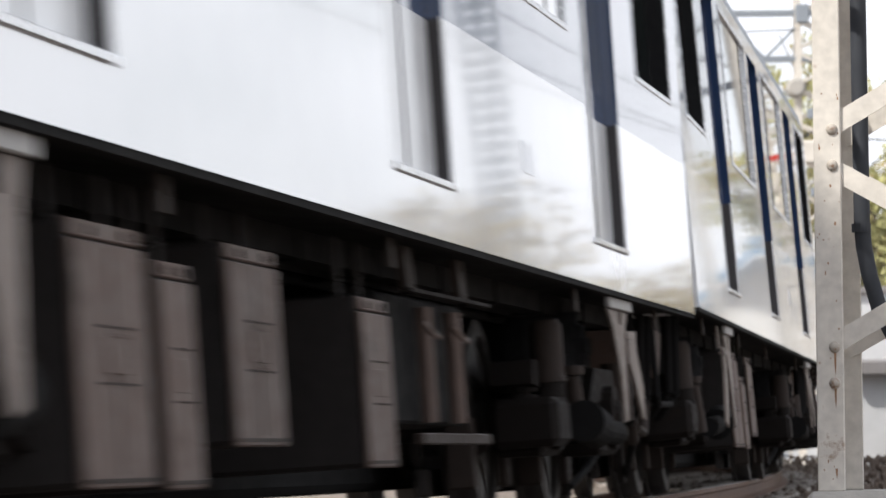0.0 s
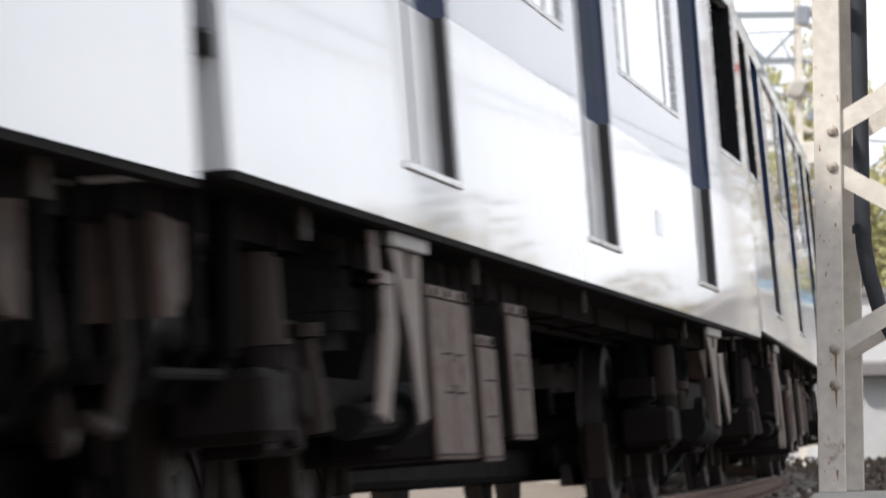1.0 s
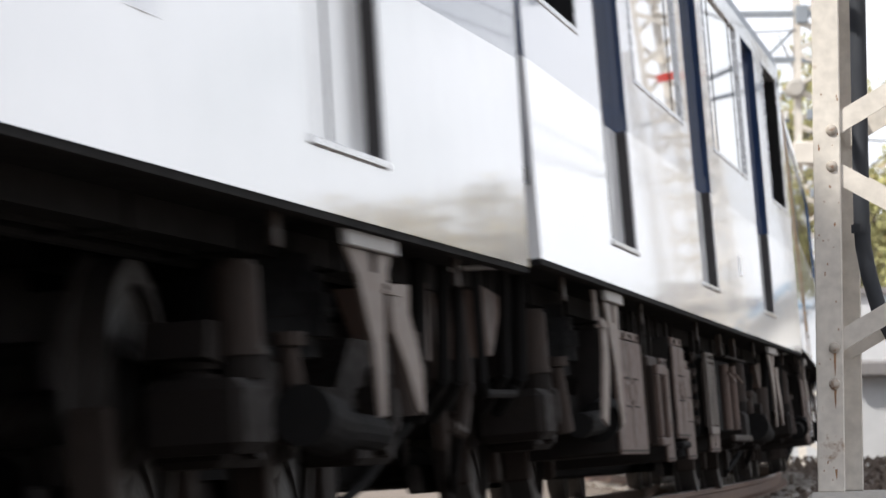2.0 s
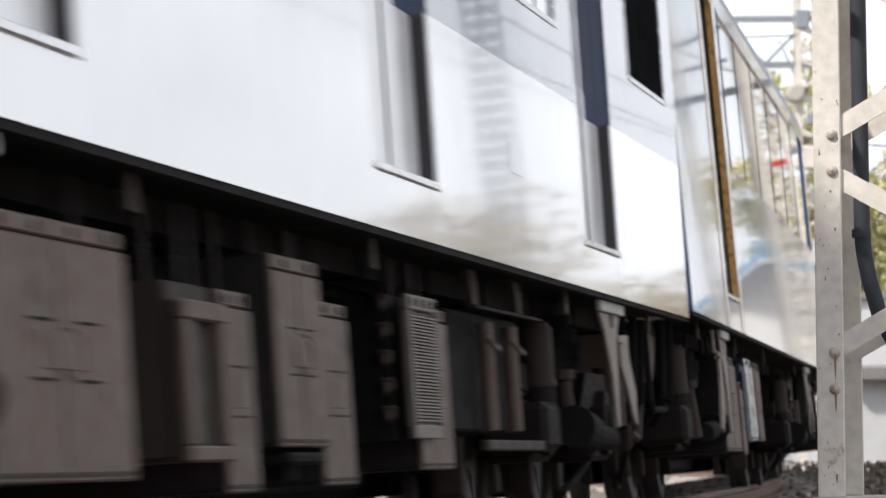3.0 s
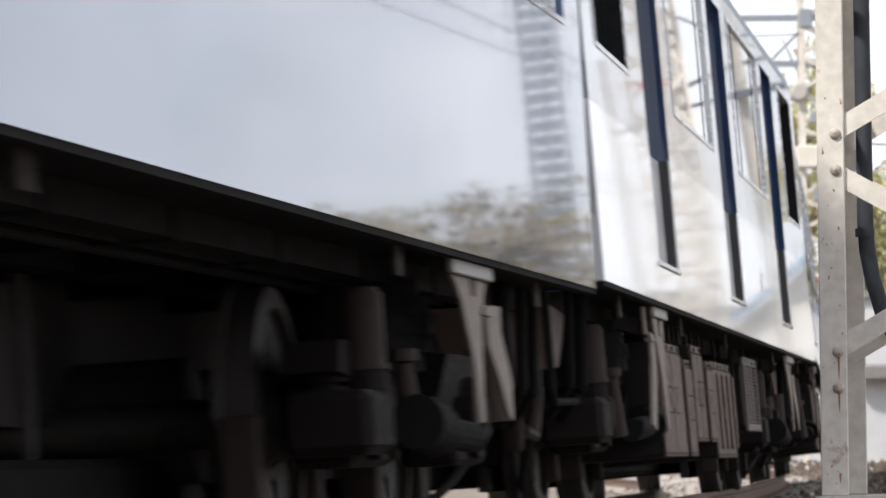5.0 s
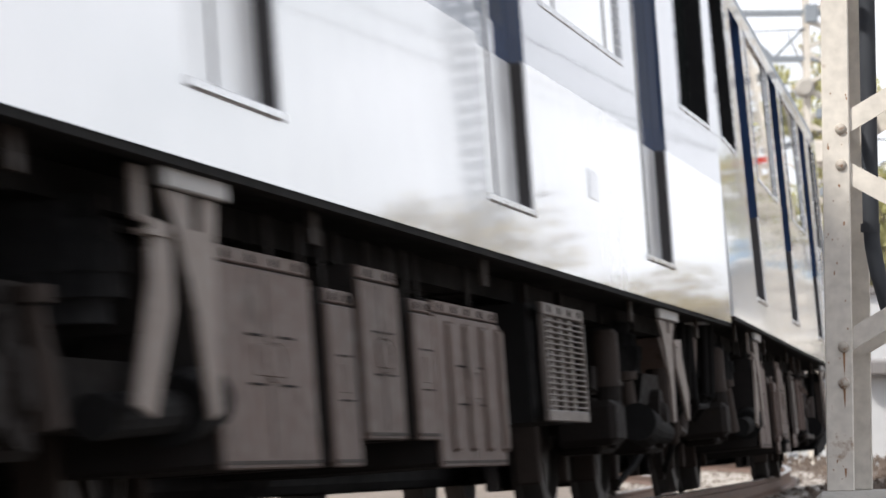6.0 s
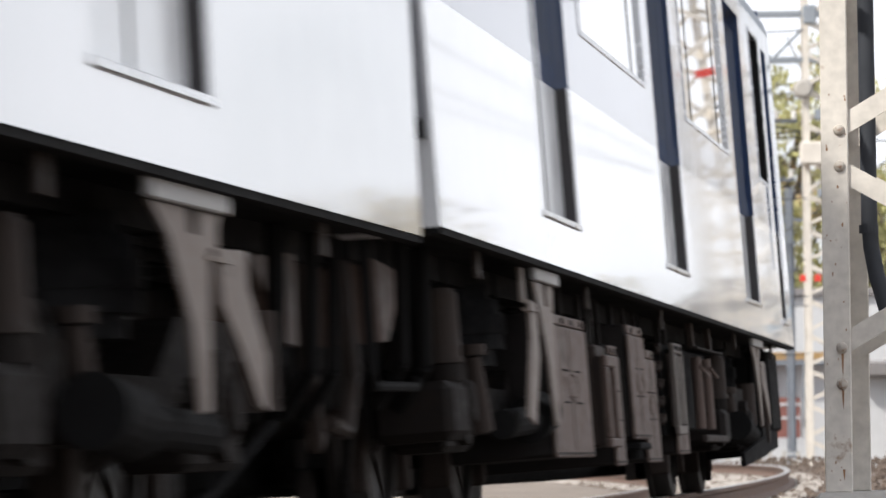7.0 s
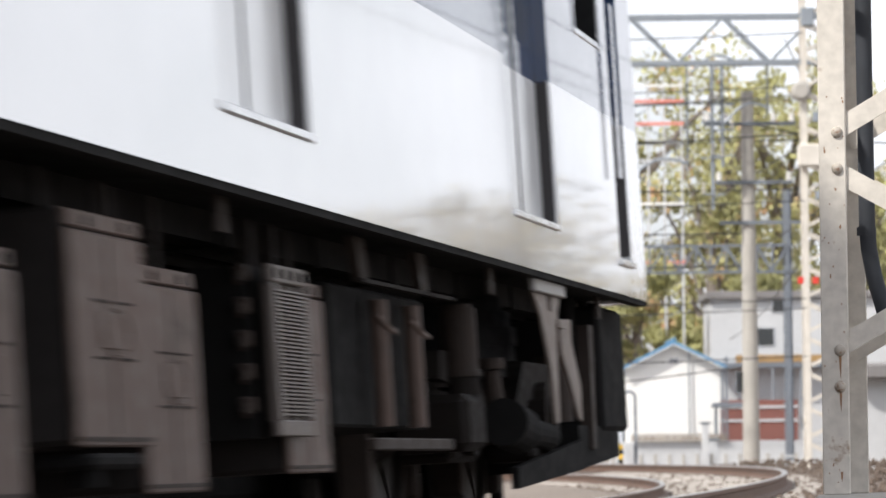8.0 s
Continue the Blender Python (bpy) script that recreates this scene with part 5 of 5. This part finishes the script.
def build_walls():
    bm = BM()
    box(bm, 8.2, 27.0, 240, 240.25, -0.3, 1.05, bevel=0.02)
    w = tagged(part("boundary_wall", bm, M_WALLG), "low grey boundary wall before the houses", "wall", kind="structure")
    for k in range(30):
        bm = BM()
        x = 9.3 + k * 0.16
        plate(bm, [(x, 1.06, 239.75), (x + 0.15, 1.06, 239.75), (x + 0.13, 1.42, 239.95), (x + 0.02, 1.42, 239.95)], 0.1)
        part("coping_tile", bm, M_COPING, w)
    f = empty("rail_fence", Matrix.Translation((0, 205, -0.22)))
    tagged(f, "low pale fence of posts and rails along the railway", "fence")
    for k in range(26):
        bm = BM()
        box(bm, 6.5 + k * 0.6, 6.62 + k * 0.6, -0.06, 0.06, 0, 0.62, bevel=0.015)
        part("post", bm, M_CONC, f)
    for z in (0.25, 0.5):
        bm = BM()
        box(bm, 6.4, 21.7, 0.06, 0.1, z - 0.04, z + 0.04)
        part("rail", bm, M_WALLG, f)
    p = empty("striped_post", Matrix.Translation((5.85, 160, -0.22)))
    tagged(p, "yellow and black striped warning post", "post")
    for k in range(6):
        bm = BM()
        rod(bm, (0, 0, k * 0.16), (0, 0, k * 0.16 + 0.155), 0.085, 12)
        part("band", bm, M_YELLOW if k % 2 else M_RUBBER, p)
    g = empty("crossing_gate", Matrix.Translation((6.2, 160, -0.22)))
    tagged(g, "grey crossing gate machine with a hooped pipe", "gate machine")
    bm = BM()
    box(bm, -0.28, 0.1, -0.2, 0.2, 0.0, 1.05, bevel=0.05)
    part("cabinet", bm, M_WALLG, g)
    bm = BM()
    pts = [(-0.25, 0, 1.0), (-0.25, 0, 2.55), (-0.18, 0, 2.7), (0.0, 0, 2.72), (0.14, 0, 2.6), (0.16, 0, 0.1)]
    for a, b in zip(pts, pts[1:]):
        rod(bm, a, b, 0.045, 8)
    part("hoop", bm, M_DARKSTEEL, g)
    for x, y, h, r in ((9.1, 205, 1.9, 0.28), (9.45, 206, 1.2, 0.4)):
        t = empty("trackside_cabinet", Matrix.Translation((x * y / 205 + 2.0, y, -0.22)))
        tagged(t, "pale grey trackside equipment cabinet", "cabinet", "trackside cabinets")
        bm = BM()
        box(bm, -r / 2, r / 2, -0.2, 0.2, 0, h, bevel=0.03)
        part("body", bm, M_WALLG, t)
        bm = BM()
        box(bm, -r / 2 - 0.1, r / 2 + 0.1, -0.25, 0.25, h, h + 0.08, bevel=0.02)
        part("cap", bm, M_DARKSTEEL, t)


def build_sidings():
    """The camera's side of the line, which the glossy car sides mirror: hedge, houses, masts."""
    random.seed(31)
    for k in range(15):
        az = 0.175 + k * 0.014
        r = random.uniform(70, 84)
        h = random.uniform(5.3, 6.1) * (0.75 if k < 3 else 1.04)
        t = empty("hedge_tree", Matrix.Translation((r * math.sin(az), r * math.cos(az), -0.22)))
        tagged(t, "dull brown-green bushy trackside tree", "tree", "trackside bushes")
        bm = BM()
        rod(bm, (0, 0, 0), (random.uniform(-0.2, 0.2), 0, h * 0.7), 0.11, 8, 0.03)
        part("trunk", bm, M_BARK, t)
        bm = BM()
        for _ in range(14):
            leaf_cloud(bm, (random.uniform(-0.9, 0.9), random.uniform(-0.8, 0.8), h * random.uniform(0.2, 0.85)), h * 0.2, 210, 0.19, 0.9)
        part("crown", bm, M_HEDGE, t)
    for az, r, w, e, rd, wall, roof, label in ((0.128, 100, 5, 3.8, 5.2, M_WALLW, M_BLUEROOF, "white house with a blue roof"), (0.116, 150, 5, 5.6, 7.0, M_WALLG, M_BLUEROOF, "grey house with a blue roof"),
                                               (0.172, 120, 7, 4.4, 5.6, M_WALLG, M_ROOF, "grey house with a dark roof")):
        x, y = r * math.sin(az), r * math.cos(az)
        build_house("house", x - w / 2, x + w / 2, y, 6, e, rd, wall, roof, label, wins=((-1.5, 1.0, 1.2, 1.2), (1.5, 1.0, 1.2, 1.2), (-1.5, e - 1.5, 1.2, 1.0), (1.5, e - 1.5, 1.2, 1.0)))
    for az, r, top, w in ((0.142, 70, 13, 0.7), (0.118, 92, 13, 0.6), (0.108, 120, 14, 0.7)):
        m = empty("far_lattice_mast", Matrix.Translation((r * math.sin(az), r * math.cos(az), -0.22)) @ Matrix.Rotation(0.3, 4, "Z"))
        tagged(m, "cream lattice mast with a cross arm beside the line", "mast", "lattice masts beside the line")
        lattice(m, 4, None, None, 0.0, top, w, w, 0.1, 0.9, 0.07, M_MAST, thick=0.015)
        bm = BM()
        box(bm, -2.2, 2.2, -0.08, 0.08, top * 0.62, top * 0.62 + 0.14)
        part("cross_arm", bm, M_DARKSTEEL, m)
        bm = BM()
        box(bm, -0.25, 0.05, -w / 2 - 0.08, -w / 2 - 0.04, top * 0.5, top * 0.5 + 0.11)
        part("red_plate", bm, M_RED, m, "red warning plate")
    m = empty("ladder_mast", Matrix.Translation((100 * math.sin(0.227), 100 * math.cos(0.227), -0.22)))
    tagged(m, "dark lattice mast with close rungs", "mast")
    for x in (-0.38, 0.0, 0.38):
        bm = BM()
        box(bm, x - 0.06, x + 0.06, -0.06, 0.06, 0, 16)
        part("leg", bm, M_GALV, m)
    for k in range(50):
        bm = BM()
        box(bm, -0.38, 0.38, -0.1, -0.06, 1.0 + k * 0.3, 1.2 + k * 0.3)
        part("rung", bm, M_GALV, m)
    for k in range(10):
        az, r = 0.102 + k * 0.0085, random.uniform(60, 110)
        s = empty("trackside_cabinet", Matrix.Translation((r * math.sin(az), r * math.cos(az), -0.22)))
        tagged(s, "pale grey trackside equipment cabinet", "cabinet", "trackside cabinets")
        h, q = random.uniform(0.9, 1.9), random.uniform(0.3, 0.6)
        bm = BM()
        box(bm, -q, q, -0.25, 0.25, 0, h, bevel=0.03)
        part("body", bm, (M_WALLG, M_WALLW, M_BLUEROOF)[k % 3], s)
        bm = BM()
        box(bm, -q - 0.06, q + 0.06, -0.3, 0.3, h, h + 0.07, bevel=0.02)
        part("cap", bm, M_DARKSTEEL, s)
    for k in range(5):
        az, r = 0.103 + k * 0.017, 75 + 9 * k
        s = empty("catenary_pole", Matrix.Translation((r * math.sin(az), r * math.cos(az), -0.22)))
        tagged(s, "round grey pole with a bracket arm beside the line", "pole", "poles beside the line")
        bm = BM()
        rod(bm, (0, 0, 0), (0, 0, 11), 0.16, 14, 0.12)
        part("shaft", bm, M_CONC, s)
        bm = BM()
        tube(bm, [(0, 0, 9.2), (-1.2, 0, 9.5), (-2.6, 0, 9.6)], 0.05, 8)
        part("arm", bm, M_DARKSTEEL, s)
    bm = BM()
    for k in range(60):
        r, az = 52 + k, 0.135 + 0.0004 * k
        box(bm, r * math.sin(az) - 0.03, r * math.sin(az) + 0.03, r * math.cos(az) - 0.03, r * math.cos(az) + 0.03, -0.25, 0.9)
    tagged(part("fence_pickets", bm, M_GALV), "row of thin galvanised fence pickets", "fence", kind="stuff")
    for k in range(3):
        cable((9 + k * 3, 30, 7.5 + k), (22 + k * 2, 140, 8 + k), 0.5, r=0.016)


def build_scaffold():
    """A pale tower with red bands and railings that stands among the trees."""
    t = empty("banded_tower", Matrix.Translation((13.3, 300, -0.22)))
    tagged(t, "pale steel tower with red bands among the trees", "tower")
    for x in (-1.6, -0.4, 0.6, 1.7):
        bm = BM()
        box(bm, x - 0.07, x + 0.07, -0.07, 0.07, 0, 24)
        part("post", bm, M_WALLG, t)
    for z, m in ((16.2, M_WALLW), (18.9, M_WALLG), (20.0, M_WALLG), (21.2, M_PALERED), (22.6, M_PALERED), (23.6, M_WALLW), (12.5, M_PALERED)):
        bm = BM()
        box(bm, -1.75, 1.85, -0.1, -0.05, z, z + (0.2 if m is M_PALERED else 0.16), bevel=0.01)
        part("band", bm, m, t)
    for k in range(9):
        bm = BM()
        bar(bm, (-1.6 + 3.3 * (k % 2), -0.02, 8 + k * 1.7), (1.7 - 3.3 * (k % 2), -0.02, 9.7 + k * 1.7), 0.06, 0.06, up=(0, 1, 0))
        part("brace", bm, M_GALV, t)


# ---- the place ----
build_ground()
build_ballast()
build_rails()
build_sleepers()
CARS = build_train()
build_near_mast()
build_gantry("signal_gantry", 130, 10.16, 11.2, 1.25, -16, 0.86, M_GALV, M_MAST, "galvanised truss gantry on a cream lattice mast", 14.0, 1.25)
build_gantry("signal_gantry", 235, 16.85, 9.5, 1.3, -22, 0.42, M_DARKSTEEL, M_DARKSTEEL, "distant dark steel truss gantry", 13.5, 0.75, web=0.09, column=0.24)
build_concrete_pole()
build_mast_fittings()
for a, b, sag in (((-14, 130, 9.7), (10.0, 130, 10.1), 0.25), ((-14, 131, 5.9), (8.4, 131, 5.5), 0.15), ((-14, 131, 6.6), (8.4, 131, 6.4), 0.1), ((-14, 131, 7.7), (10.2, 131, 7.6), 0.1),
                  ((-14, 131, 8.9), (10.2, 131, 8.95), 0.1), ((-10, 128, 9.0), (9.5, 128, 8.9), 0.3), ((8.4, 131, 9.4), (14, 131, 8.8), 0.2), ((-4, 40, 6.0), (6.5, 235, 8.6), 0.4), ((8.4, 131, 2.8), (-2, 200, 3.2), 0.3),
                  ((10.2, 130, 6.3), (14, 235, 6.0), 0.4), ((10.2, 130, 9.0), (4, 235, 8.2), 0.3), ((12, 60, 9), (13, 235, 9), 0.5)):
    cable(a, b, sag)
for z, x1 in ((10.3, 9.8), (9.95, 9.8), (11.75, 9.8), (7.2, 9.8), (4.3, 9.8), (4.55, 9.8), (3.0, 9.8)):
    cable((-12, 129.58, z - 0.1), (x1, 129.58, z), 0.18, r=0.016)
build_house("house", 10.4, 15.6, 272, 8, 5.6, 6.85, M_WALLW, M_BLUEROOF, "white rendered house with a blue tiled gable roof", wins=((0, 5.75, 0.5, 0.3),))
build_house("house", 16.0, 27, 288, 8, 9.9, 10.35, M_WALLG, M_ROOF, "grey two-storey house with a dark roof", wins=((-1.35, 9.0, 1.0, 0.85), (-2.3, 7.0, 1.3, 1.2), (-3.6, 4.2, 1.0, 1.4)), gable=False)
build_balcony()
build_wiring()
build_walls()
for x, y, h, sp, sd in ((13.0, 330, 33, 7.5, 3), (18.0, 318, 29, 6.5, 4), (23.5, 335, 34, 8, 5), (29, 322, 28, 6.5, 6), (8.5, 340, 30, 7, 7), (16, 345, 26, 7, 9), (34, 330, 24, 6, 8)):
    build_tree(x, y, h, sp, sd, "tall thin-leaved autumn tree, yellow-green and rust", clumps=62, leaves=105, leaf=0.40)
for x, y, h, sp, sd in ((11.6, 291, 13.0, 3.4, 41), (16.6, 306, 13.5, 4.0, 42), (20.5, 308, 15, 4.2, 43), (7.6, 292, 13, 3.4, 44)):
    build_tree(x, y, h, sp, sd, "low spreading olive tree behind the houses", clumps=70, leaves=120, leaf=0.34)
build_tree(11.9, 100, 8.6, 2.2, 21, "bushy yellow-green tree beyond the mast", clumps=36, leaves=150, leaf=0.16)
build_house("shed", 7.55, 13, 86, 5, 1.9, 2.2, M_WALLG, M_ROOF, "low grey trackside shed with a dark roof", wins=((-1.9, 0.9, 0.7, 0.7),), gable=False)
build_scaffold()
build_sidings()
random.seed(11)


# ---- what moves ----
def motions():
    rows = [k / 10 for k in range(81)]
    for i, car in enumerate(CARS):
        walk(car, [(t, car_pose(i, t)) for t in rows])
    start = advance(0.0)
    for car, w in WHEELS:
        x, y, z = w.location
        walk(w, [(k / 30, Matrix.Translation((x, y, z)) @ Matrix.Rotation((advance(k / 30) - start) / 0.43, 4, "Y")) for k in range(241)])


motions()
